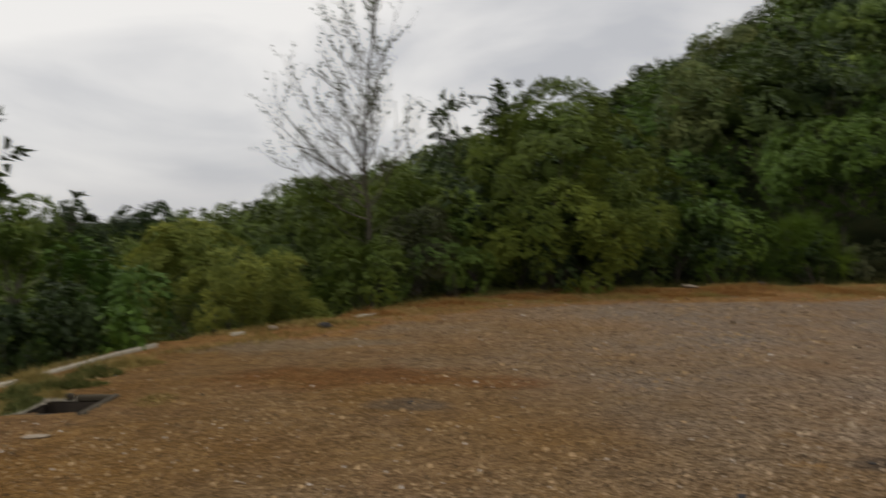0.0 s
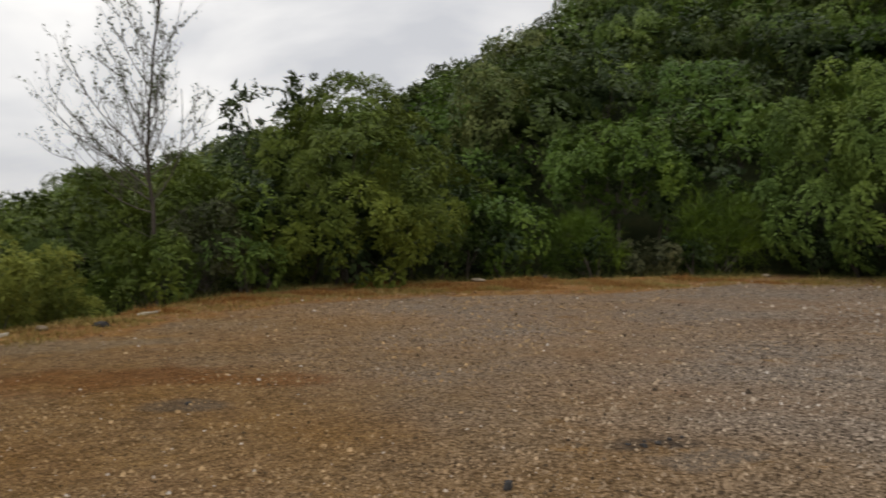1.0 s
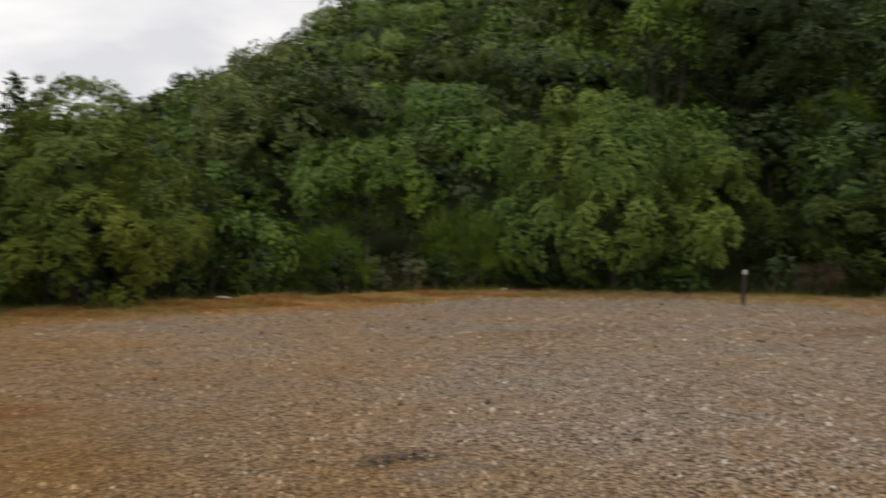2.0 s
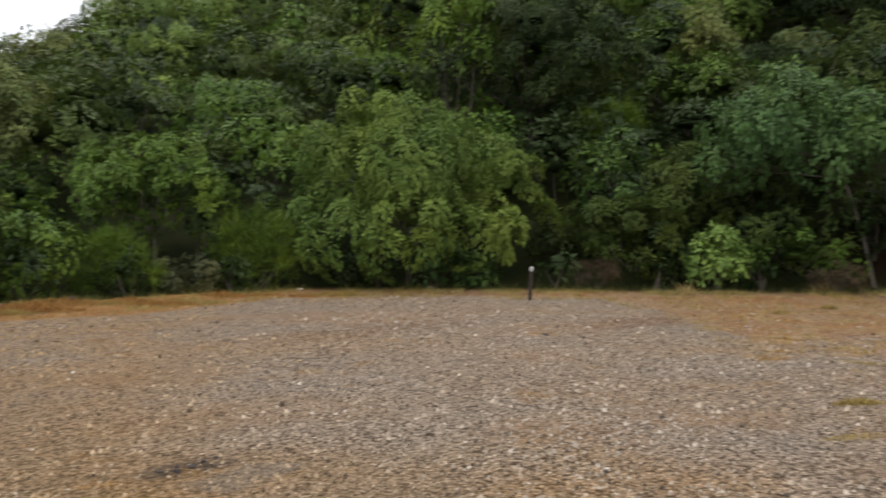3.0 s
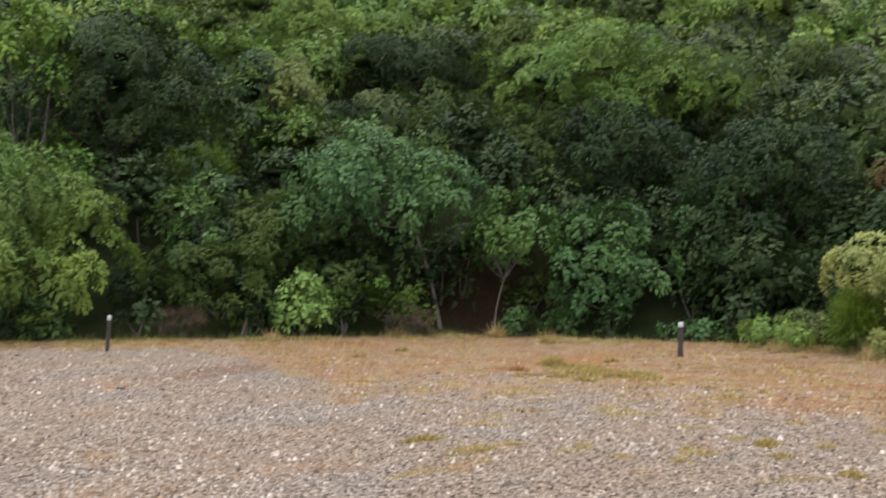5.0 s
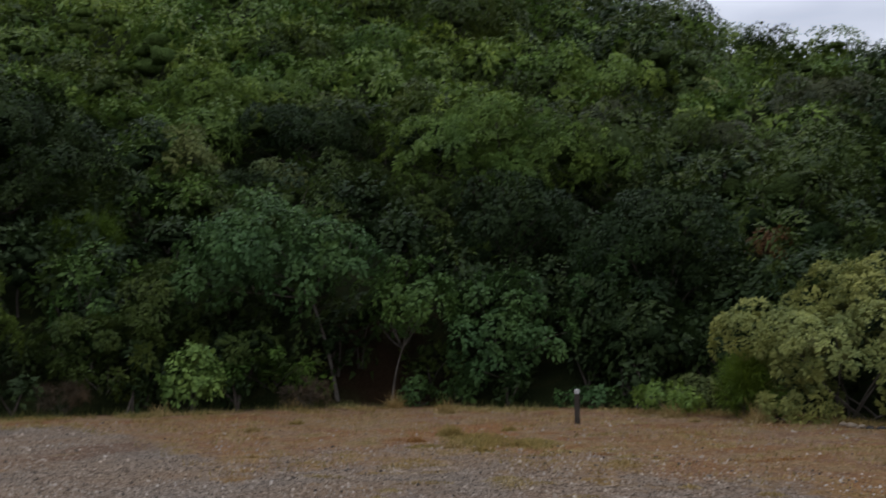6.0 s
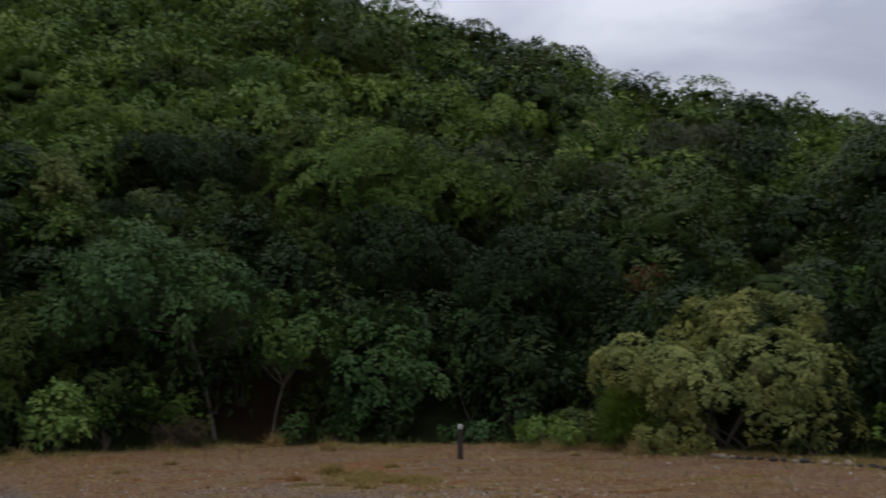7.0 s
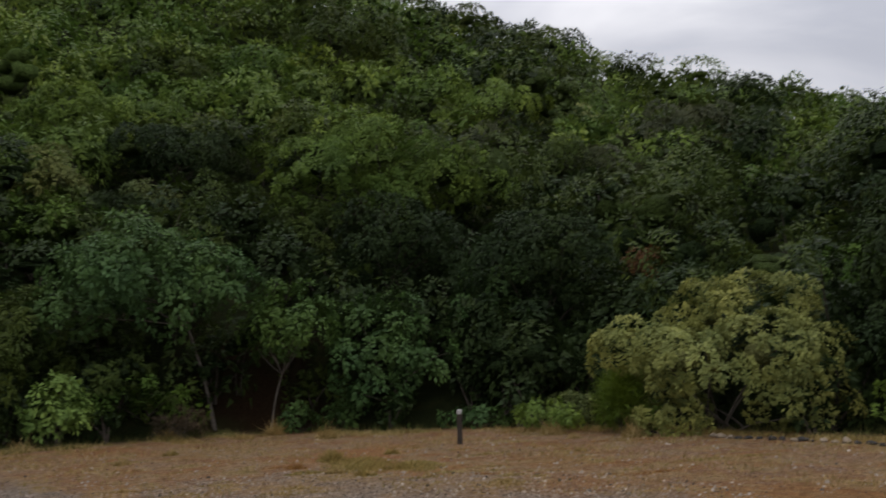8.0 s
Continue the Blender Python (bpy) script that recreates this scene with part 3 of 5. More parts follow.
def crown_clumps(rng, count, radius, shape, low=-0.55, fill=True, inner=0.72):
    """Places on the billows of a crown of the given half axes, with their outward directions, and the stretch that was used."""
    radius = np.asarray(radius)
    t, heart, size = shape
    pick = rng.choice(len(t), count * 3, p=size ** 2 / (size ** 2).sum())
    w = unit(rng.normal(size=(count * 3, 3)) + t[pick] * 0.35)
    p = heart[pick] + w * (size[pick] * lumpy(w, rng) * rng.uniform(inner, 1.05, len(pick)))[:, None]
    # leave out what lies deep inside another billow
    deep = (np.linalg.norm(p[:, None] - heart[None], axis=-1) < size[None] * 0.62).any(1)
    ok = (p[:, 2] > low) & ~deep
    p, w = p[ok][:count], w[ok][:count]
    stretch = radius * 1.0
    if fill:      # reach the given axes
        stretch = radius * (1 / np.clip(np.quantile(np.abs(p[:, 0]), 0.97), 0.5, 1.2), 1 / np.clip(np.quantile(np.abs(p[:, 1]), 0.97), 0.5, 1.2), 1 / np.clip(np.quantile(p[:, 2], 0.98), 0.5, 1.2))
    return p * stretch, w, stretch


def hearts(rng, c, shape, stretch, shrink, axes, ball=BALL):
    """Solid lumps inside the billows, whose darker colour stands for shade between the leaves."""
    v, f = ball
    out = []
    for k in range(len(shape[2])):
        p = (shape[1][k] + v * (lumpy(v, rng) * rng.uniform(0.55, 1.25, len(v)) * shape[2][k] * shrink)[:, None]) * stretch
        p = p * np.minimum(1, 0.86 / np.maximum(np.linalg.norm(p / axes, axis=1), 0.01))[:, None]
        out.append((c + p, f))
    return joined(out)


def sprays(rng, centres, outward, habit, scale=1.0, leaf=1.0):
    """Leaves set along arching sprays that leave each clump."""
    ln, wd, k, m, droop, reach, _ = habit
    n = len(centres)
    way = unit(outward[:, None] * 0.75 + rng.normal(0, 0.6, (n, k, 3)) + np.array([0, 0, 0.35]))
    s = (np.arange(m) + 0.6) / m
    size = scale * reach * rng.uniform(0.6, 1.1, (n, k))
    p = centres[:, None, None] + way[:, :, None] * (s[None, None, :, None] * size[:, :, None, None])
    p[..., 2] -= droop * (s ** 2)[None, None] * size[:, :, None]
    tan = np.broadcast_to(way[:, :, None], p.shape).copy()
    tan[..., 2] -= 1.6 * droop * s[None, None]
    lead = tan + rng.normal(0, 0.55, p.shape)
    p, lead = p.reshape(-1, 3), lead.reshape(-1, 3)
    q = leaf * rng.uniform(0.65, 1.2, len(p))
    return leaf_blades(p, lead, ln * q, wd * q, rng)


PAD = {  # leaf length, leaf width, radius of a pad of foliage, droop
    "arch": (0.120, 0.042, 0.40, 0.45), "fig": (0.142, 0.070, 0.33, 0.28), "slim": (0.142, 0.068, 0.29, 0.30), "willow": (0.095, 0.036, 0.27, 0.05),
    "olive": (0.105, 0.040, 0.33, 0.20), "dark": (0.118, 0.058, 0.36, 0.25), "yellow": (0.118, 0.050, 0.40, 0.15), "pale": (0.130, 0.055, 0.30, 0.20),
    "vine": (0.140, 0.082, 0.38, 0.50), "bright": (0.128, 0.064, 0.33, 0.30), "red": (0.11, 0.045, 0.30, 0.20), "sapling": (0.150, 0.068, 0.23, 0.40),
    "plume": (0.085, 0.026, 0.24, -0.05), "grey": (0.100, 0.035, 0.30, 0.10), "sallow": (0.105, 0.040, 0.36, 0.15),
}


def spaced(p, gap):
    """Which of the points p to keep so that none is nearer than gap to another."""
    keep = np.ones(len(p), bool)
    for i in range(len(p)):
        if keep[i]:
            keep[i + 1:] &= ((p[i + 1:] - p[i]) ** 2).sum(1) > gap * gap
    return keep


def rosettes(rng, centres, outward, rho, count, ln, wd, droop, kite=True):
    """Pads of foliage: leaves that spread from the end of each bough like low parasols, open underneath."""
    n = len(centres)
    axis = unit(outward * 1.0 + np.array([0, 0, 0.38]) + rng.normal(0, 0.20, (n, 3)))
    e1 = unit(np.cross(axis, rng.normal(size=(n, 3))))
    e2 = np.cross(axis, e1)
    size = rho * rng.uniform(0.6, 1.3, (n, 1, 1))
    oval = rng.uniform(0.7, 1.3, (n, 1, 1))
    a, s = rng.uniform(0, 6.283, (n, count, 1)), np.sqrt(rng.uniform(0.02, 1.0, (n, count, 1)))
    # fingers: leaves gather along a few twigs of each pad
    a = a + 0.35 * np.sin(a * 5 + rng.uniform(0, 6.28, (n, 1, 1)))
    rad = np.cos(a) * e1[:, None] * oval + np.sin(a) * e2[:, None] / oval
    p = centres[:, None] + rad * s * size + axis[:, None] * (size * (0.5 * (1 - s * s) + rng.normal(0, 0.09, s.shape)))
    p[..., 2] -= droop * size[..., 0] * s[..., 0] ** 2
    way = rad * (0.3 + s) + axis[:, None] * (0.35 - 0.3 * s) + rng.normal(0, 0.33, p.shape)
    way[..., 2] -= droop * 1.1 * s[..., 0]
    face = axis[:, None] * 1.0 + rad * 0.5 * s + rng.normal(0, 0.15, p.shape)
    q = rng.uniform(0.65, 1.25, n * count)
    return leaf_blades(p.reshape(-1, 3), way.reshape(-1, 3), ln * q, wd * q, rng, 0.22, face.reshape(-1, 3), kite)


def foliage(rng, species, c, axes, shape, low, dense=1.0, size=1.0, kite=True, fill=True, cover=1.45, under=-0.6):
    """A crown of pads on its billows, with a looser layer behind them. Returns the leaves, the places of the pads and the stretch."""
    ln, wd, rho, droop = PAD[species]
    ln, wd = ln * size, wd * size
    rho = min(rho * size, 0.42 * min(axes[0], axes[2]) + 0.05)
    area = 2.9 * math.pi * axes[0] * axes[2]
    count = int(np.clip(dense * area / (math.pi * rho * rho) * 2.2, 10, 1500))
    p, w, stretch = crown_clumps(rng, count, axes, shape, low, fill, 0.86)
    up = w[:, 2] + rng.normal(0, 0.3, len(w)) > under
    up[:4] = True
    p, w = p[up], w[up]
    keep = spaced(p, rho * 0.92)
    outer, wo = p[keep], w[keep]
    reach = rng.random((len(outer), 1)) < 0.12
    outer = outer + wo * reach * rho * rng.uniform(0.3, 0.9, (len(outer), 1))       # sprigs that stand out
    behind, wb = p[~keep], w[~keep]
    few = rng.random(len(behind)) < (0.3 if fill else 0.12)
    behind, wb = behind[few] * rng.uniform(0.68, 0.92, (few.sum(), 1)), wb[few]
    m = max(7, int(cover * math.pi * rho * rho / (0.5 * ln * wd)))
    parts = [rosettes(rng, c + outer, wo, rho, m, ln, wd, droop, kite)]
    if len(behind):
        parts.append(rosettes(rng, c + behind, wb, rho * 1.2, max(5, m // 4), ln * 1.4, wd * 1.4, droop, kite))
    return joined(parts), outer, stretch


def limb(rng, a, b, r0, r1, sag=0.15, steps=6, sides=6):
    s = np.linspace(0, 1, steps)[:, None]
    a, b = np.asarray(a, float), np.asarray(b, float)
    ln = np.linalg.norm(b - a)
    bend = rng.normal(0, sag * ln * 0.5, 3) + np.array([0, 0, sag * ln * 0.5])
    p = a + (b - a) * s + bend * (4 * s * (1 - s)) * 0.6 + rng.normal(0, 0.012 * ln, (steps, 3)) * (s > 0.05)
    return tube(p, np.linspace(r0, r1, steps), sides)


CROWNS = []


def hides(x, y, r, top):
    """Whether a shrub would stand inside or close before the crown of a named tree."""
    az, d = math.atan2(x, y), math.hypot(x, y)
    for p, q, cr, bottom, high in CROWNS:
        a2, d2 = math.atan2(p, q), math.hypot(p, q)
        if (x - p) ** 2 + (y - q) ** 2 < (0.55 * cr) ** 2 and top > bottom + 0.35 * (high - bottom):
            return True
        if d2 - 5.5 < d < d2 and abs(az - a2) < 0.85 * (cr + 0.3 * r) / d2 and top > bottom + 0.45 * (high - bottom):
            return True
    return False


def plant(name, species, x, y, bottom, top, r, label, category="tree", stem=True, foot=None, dense=1.0, bark=None, deep=None, seed=0, group="", fork=None, lean=None, low=-0.85, girth=1.0, masses=None, fine=1.0):
    """A tree or bush: trunk with limbs, and a crown of leaf sprays, between the heights bottom and top."""
    rng = np.random.default_rng(1000 + seed)
    habit = list(HABIT[species])
    habit[0], habit[1] = habit[0] * FINE, habit[1] * FINE
    fx, fy = foot or (x, y)
    z0 = on_land(fx, fy) - 0.05
    bottom = max(bottom, z0 + 0.05)
    CROWNS.append((x, y, r, bottom, top))
    ob = thing(name, (fx, fy, z0), label, category, group)
    c = np.array([x - fx, y - fy, (bottom + top) / 2 - z0])
    rad = np.array([r, (deep or 0.95) * r, (top - bottom) / 2])
    pad = habit[0] * 0.8
    inner = np.maximum(rad - 0.5 * pad, rad * 0.7)
    area = math.pi * rad[0] * rad[2]
    leaves = dense * habit[6] * 2.5 * area / (habit[0] * habit[1] * 0.5)
    count = int(np.clip(leaves / (habit[2] * habit[3]), 8, 900))
    shape = billow_set(rng, 15, low)
    if masses:      # hearts (x, y, z) and sizes of a crown with a shape of its own
        q = np.array(masses)
        shape = unit(q[:, :3]), q[:, :3], q[:, 3]
    if species in PAD:
        leafy, cl, stretch = foliage(rng, species, c, inner, shape, low, dense, fine, fine < 1.25)
    else:
        cl, w, stretch = crown_clumps(rng, count, inner, shape, low)
    scale = min(1.0, 0.45 * min(rad[0], rad[2]) + 0.25)
    # wood
    wood = []
    thick = girth * (0.010 * (top - z0) + 0.010 * r)
    if stem:
        f0 = np.array([0, 0, 0.0])
        f1 = np.array(fork) - (fx, fy, z0) if fork else np.array([c[0] * 0.8, c[1] * 0.8, max(0.35 * c[2], bottom - z0)])
        k1 = (f0 + f1) / 2 + (np.array(lean) if lean else rng.normal(0, 0.07, 3))
        s = np.linspace(0, 1, 9)[:, None]
        pts = (1 - s) ** 2 * f0 + 2 * s * (1 - s) * k1 + s ** 2 * f1
        rr = np.linspace(thick * 1.25, thick * 0.7, 9)
        rr[0] *= 1.35
        bark = bark or (DARK_BARK if math.hypot(fx, fy) > 27 else BARK)
        put("trunk", tube(pts, rr, 9), bark, ob, smooth=True)
        for j in rng.choice(len(cl), min(10, len(cl)), False):
            wood.append(("limb", limb(rng, f1 * 0.97, c + cl[j] * 0.92, thick * 0.5, thick * 0.08)))
    else:
        for j in rng.choice(len(cl), min(8, len(cl)), False):
            wood.append(("stem", limb(rng, rng.normal(0, 0.08 * r, 3) * (1, 1, 0), c + cl[j] * 0.9, thick * 0.5, thick * 0.1, 0.1, 5, 5)))
    for word, arrays in wood:
        put(word, arrays, bark or (DARK_BARK if math.hypot(fx, fy) > 26 else BARK), ob, smooth=True)
    if species in PAD:
        crown = put("crown", leafy, LEAVES[species], ob)
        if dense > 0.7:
            put("inner_foliage", hearts(rng, c, shape, stretch, 0.36, inner * 0.62), CORE_SHADE[species], crown)
    else:
        put("crown", sprays(rng, c + cl, w, habit, scale), LEAVES[species], ob)
    return ob


def dome(az, skirt=True):
    """The masses of a broad dome, for a tree on that bearing: a top, shoulders, a hem at both sides and perhaps a skirt to the ground."""
    a = radians(az)
    rows = ((0, 0, 0.50, 0.50), (0.45, 0, 0.26, 0.43), (-0.45, 0, 0.26, 0.43), (0, 0.40, 0.20, 0.45), (0, -0.40, 0.20, 0.42), (0.74, 0.05, -0.18, 0.31), (-0.74, 0.05, -0.22, 0.33),
            (-0.58, 0.1, -0.58, 0.30), (0, 0.52, -0.30, 0.40), (0.42, 0.36, -0.28, 0.35), (-0.42, 0.36, -0.34, 0.37), (0.15, 0.40, -0.65, 0.28))
    return [(u * math.cos(a) - w * math.sin(a), -u * math.sin(a) - w * math.cos(a), z, size) for u, w, z, size in rows if skirt or z > -0.5]


plant("dome_tree", "arch", 16.08, 19.41, 0.10, 4.95, 3.10, "broad light-green tree with arching feathery boughs", seed=1, low=-0.9, dense=1.15, masses=dome(39, False))
plant("fig_tree", "fig", 23.53, 11.93, 2.05, 5.62, 3.00, "spreading blue-green broadleaf tree with a pale leaning trunk", seed=2, foot=(23.95, 10.04), fork=(24.0, 10.91, 3.05), lean=(0.0, -0.25, -0.2), low=-0.6, girth=0.55, masses=((0.0, 0.0, 0.50, 0.46), (0.0, 0.42, 0.24, 0.42), (0.0, -0.42, 0.26, 0.40), (0.35, 0.1, 0.2, 0.42), (-0.35, -0.1, 0.2, 0.42), (0.0, 0.74, -0.12, 0.27), (0.0, -0.70, -0.08, 0.28), (-0.2, 0.36, -0.2, 0.34), (-0.2, -0.36, -0.18, 0.32)))
plant("slim_tree", "slim", 24.28, 8.04, 1.51, 3.97, 1.28, "slim young tree with mid-green leaves before a red bank", seed=3, dense=0.8, foot=(23.94, 8.42), fork=(24.05, 8.15, 1.6), lean=(0.0, 0.15, 0.0), low=-0.6, girth=0.5)
plant("round_tree", "fig", 25.38, 5.56, -0.05, 3.56, 1.55, "low rounded blue-green broadleaf tree", seed=4)
plant("sprig_tree", "slim", 21.40, 16.18, 0.96, 4.21, 0.86, "small light-green tree with loose sprigs", seed=5, dense=0.65)
plant("willow_bush", "willow", 22.05, -3.05, -0.56, 3.30, 2.68, "large pale yellow-green willow bush beside the lot", "bush", False, seed=6, masses=((0.0, -0.62, -0.02, 0.40), (0.0, -0.25, 0.42, 0.50), (0.1, 0.10, 0.48, 0.42), (0.0, 0.80, 0.10, 0.34), (-0.2, 0.35, -0.05, 0.46), (-0.3, -0.2, 0.0, 0.50), (0.3, 0.0, 0.0, 0.50), (-0.2, -0.55, -0.5, 0.34), (-0.2, 0.45, -0.55, 0.34), (-0.42, 0.2, -0.15, 0.38), (-0.35, -0.28, -0.30, 0.36)))
plant("olive_tree", "sallow", 2.52, 20.38, -0.18, 4.30, 2.41, "dense yellow-olive tree at the edge of the lot", seed=7, low=-0.95, dense=1.15, masses=dome(7))
plant("open_tree", "open", 1.91, 23.42, 2.73, 5.00, 0.78, "open-crowned tree with large dark leaves against the sky", seed=8, dense=1.7)
plant("open_tree", "open", 0.40, 23.00, 2.87, 4.76, 0.58, "open-crowned tree with large dark leaves against the sky", seed=9, dense=1.3)
plant("dark_tree", "dark", 29.22, 6.28, 4.07, 7.01, 2.10, "deep green tree in the shade of the hillside", seed=10)
plant("domed_tree", "yellow", 34.53, 7.71, 7.03, 10.97, 4.56, "wide yellow-green domed tree on the slope", seed=11, masses=dome(77))
plant("pale_tree", "pale", 29.03, 18.35, 7.26, 9.54, 1.16, "small pale grey-green tree on the slope", seed=12)
plant("dark_tree", "dark", 23.73, 21.92, 5.60, 10.20, 3.05, "tall dark tree hung with vines on its crown", seed=13, masses=dome(47))
plant("vine", "vine", 20.90, 22.60, 7.10, 9.90, 1.35, "bright broad-leaved vine spread over a dark tree", "vine", False, seed=99)
plant("light_tree", "yellow", 35.65, 20.95, 10.92, 13.77, 2.43, "flat-topped light-green tree on the slope", seed=14)
plant("bright_tree", "bright", 10.43, 23.35, 1.15, 3.97, 1.85, "bright green broadleaf tree on the bank", seed=15)
plant("pale_tree", "pale", 8.18, 28.92, 2.47, 6.31, 1.17, "pale grey-green tree on the slope beside bright foliage", seed=16)
plant("dark_tree", "dark", 21.66, -6.60, -0.43, 4.58, 0.98, "dark tree beside the pale willow bush", seed=17)
plant("spreading_tree", "fig", 27.77, 2.58, 2.54, 4.55, 1.37, "thin spreading blue-green tree over dark undergrowth", seed=18, dense=0.8)
plant("sapling", "sapling", 20.43, 12.49, -0.16, 1.60, 0.65, "fresh pale-green sapling in dry grass", "bush", False, seed=19)
plant("low_bush", "bright", 23.10, 11.61, -0.24, 1.52, 1.48, "low bright green bush behind dry grass", "bush", False, seed=20)
plant("olive_bush", "olive", 20.87, 15.22, -0.26, 2.40, 1.87, "rounded olive-green bush behind the verge", "bush", False, seed=21)
plant("broom_bush", "broom", 23.92, 18.64, 4.02, 5.49, 0.98, "feathery green broom bush on the bank", "bush", False, seed=22)
plant("dark_bush", "dark", 27.28, 2.46, -0.21, 2.69, 1.56, "dark bush in deep shade below the hill", "bush", False, seed=23)
plant("leafy_bush", "fig", 24.70, 3.03, -0.21, 0.52, 0.99, "low blue-green leafy bush behind a post", "bush", False, seed=24)
plant("pale_bush", "pale", 23.88, 0.65, -0.13, 0.83, 0.92, "low pale grey-green bush beside the verge", "bush", False, seed=25)
plant("broom_bush", "broom", 21.59, -0.70, -0.26, 1.26, 0.50, "upright dark green broom bush beside the willow", "bush", False, seed=26, dense=1.6)
plant("leafy_seedling", "fig", 24.17, 7.73, -0.20, 0.73, 0.47, "small blue-green leafy seedling", "bush", False, seed=27)
plant("leafy_seedling", "fig", 24.49, 6.69, -0.19, 0.82, 0.46, "small blue-green leafy seedling", "bush", False, seed=28)
plant("leafy_bush", "fig", 15.99, 18.17, -0.13, 1.14, 0.63, "low big-leaved bush in the shade of the dome tree", "bush", False, seed=29)
plant("leafy_bush", "fig", 16.93, 17.31, -0.14, 0.99, 0.56, "low big-leaved bush in the shade of the dome tree", "bush", False, seed=30)
plant("leafy_bush", "bright", 6.38, 21.64, -0.15, 1.90, 1.38, "wide big-leaved mid-green bush behind the verge", "bush", False, seed=31)
plant("broom_bush", "broom", 8.54, 21.11, -0.08, 1.38, 0.84, "round dark green broom bush behind the verge", "bush", False, seed=32)
plant("grey_bush", "grey", 10.18, 20.94, -0.10, 0.76, 0.80, "low grey-green bush between broom bushes", "bush", False, seed=33)
plant("broom_bush", "broom", 12.12, 20.82, -0.12, 1.76, 0.97, "tall dark green broom bush behind the verge", "bush", False, seed=34)
plant("dark_bush", "dark", 14.96, 20.78, -0.17, 1.39, 1.50, "dark bush in shade under the dome tree", "bush", False, seed=35)
plant("feathery_bush", "plume", -3.70, 14.29, -0.45, 1.42, 1.24, "feathery yellow-olive bush just past the kerb", "bush", False, seed=36)
plant("feathery_bush", "plume", -2.90, 15.25, -0.45, 0.86, 0.74, "low feathery yellow-olive bush just past the kerb", "bush", False, seed=56)
plant("leafy_bush", "bright", -4.80, 12.47, -0.30, 1.22, 0.70, "mid-green leafy bush below the kerb", "bush", False, seed=37)
plant("bright_bush", "vine", -4.11, 11.40, -0.10, 0.52, 0.29, "bright green leafy sprig against the concrete kerb", "bush", False, seed=57)
plant("olive_tree", "sallow", -7.34, 15.33, 0.20, 1.94, 0.80, "yellow-olive tree on the falling slope", seed=38)
plant("dark_tree", "dark", -7.15, 17.58, 0.35, 1.84, 0.50, "narrow dark tree on the falling slope", seed=39)
plant("open_tree", "open", -7.30, 17.60, 1.55, 2.10, 0.34, "open-topped tree with dark leaves against the sky", seed=58, dense=0.8)
plant("dark_tree", "dark", -12.32, 38.06, -0.30, 2.22, 1.72, "dark rounded tree far down the slope", seed=40)
plant("olive_bush", "sallow", -5.55, 18.15, 0.00, 1.25, 1.03, "sallow olive bush behind the feathery bush", "bush", False, seed=59)
plant("olive_bush", "sallow", -2.72, 18.80, -0.42, 2.31, 1.00, "tall olive-green bush beside the bare tree", "bush", False, seed=41)
plant("olive_bush", "sallow", -0.72, 19.49, -0.51, 2.44, 1.04, "tall olive-green bush beside the bare tree", "bush", False, seed=42)
plant("willow_bush", "arch", 0.21, 18.30, -0.22, 1.46, 0.66, "thin pale bush at the verge", "bush", False, seed=43, dense=0.6)
plant("rust_bush", "red", 28.61, -1.83, 3.92, 4.97, 0.55, "rust-red dying bush on the hillside", "bush", False, seed=44)
plant("dark_bush", "dark", -4.90, 10.14, -0.35, 0.77, 0.50, "dark bush below the kerb", "bush", False, seed=45)
plant("dark_bush", "dark", -4.85, 11.16, -0.25, 0.75, 0.46, "dark bush below the kerb", "bush", False, seed=55)
plant("open_tree", "open", -5.01, 9.79, 1.88, 2.89, 0.75, "open-crowned tree leaning over the kerb", seed=46, dense=0.9)
plant("dark_tree", "dark", 27.85, 1.43, 0.27, 6.04, 2.61, "broad deep green tree shading the foot of the hill", seed=47)
plant("dead_brush", "brush", 18.92, 15.12, -0.16, 0.74, 0.70, "low brown dead brush behind the verge", "bush", False, seed=48)
plant("dead_brush", "brush", 22.18, 10.08, -0.16, 0.74, 0.60, "low brown dead brush behind the verge", "bush", False, seed=49)
plant("low_bush", "yellow", 22.35, 0.94, -0.25, 0.74, 0.83, "low yellow-green bush beside the broom", "bush", False, seed=50)
plant("low_bush", "yellow", 21.63, -1.28, -0.22, 0.68, 0.31, "low yellow-green bush beside the broom", "bush", False, seed=51)
plant("low_bush", "yellow", 19.22, -6.00, -0.24, 0.98, 0.56, "low yellow-green bush at the end of the verge", "bush", False, seed=52)
plant("olive_bush", "sallow", -1.46, 16.84, -0.24, 1.06, 0.77, "twiggy olive-green bush at the foot of the bare tree", "bush", False, seed=53, dense=0.9)
plant("twiggy_bush", "grey", -0.51, 18.19, -0.37, 1.69, 0.57, "grey-green twiggy bush beside the bare tree", "bush", False, seed=54, dense=0.9)

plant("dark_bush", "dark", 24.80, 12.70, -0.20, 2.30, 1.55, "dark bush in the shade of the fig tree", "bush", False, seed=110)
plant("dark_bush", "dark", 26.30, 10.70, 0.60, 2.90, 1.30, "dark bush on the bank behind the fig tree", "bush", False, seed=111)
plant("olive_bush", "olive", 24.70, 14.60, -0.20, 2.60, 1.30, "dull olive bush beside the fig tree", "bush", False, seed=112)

# added to fill the hollow; its dark leaves carry the shade there
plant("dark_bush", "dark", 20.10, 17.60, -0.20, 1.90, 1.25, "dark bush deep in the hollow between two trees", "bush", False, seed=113)

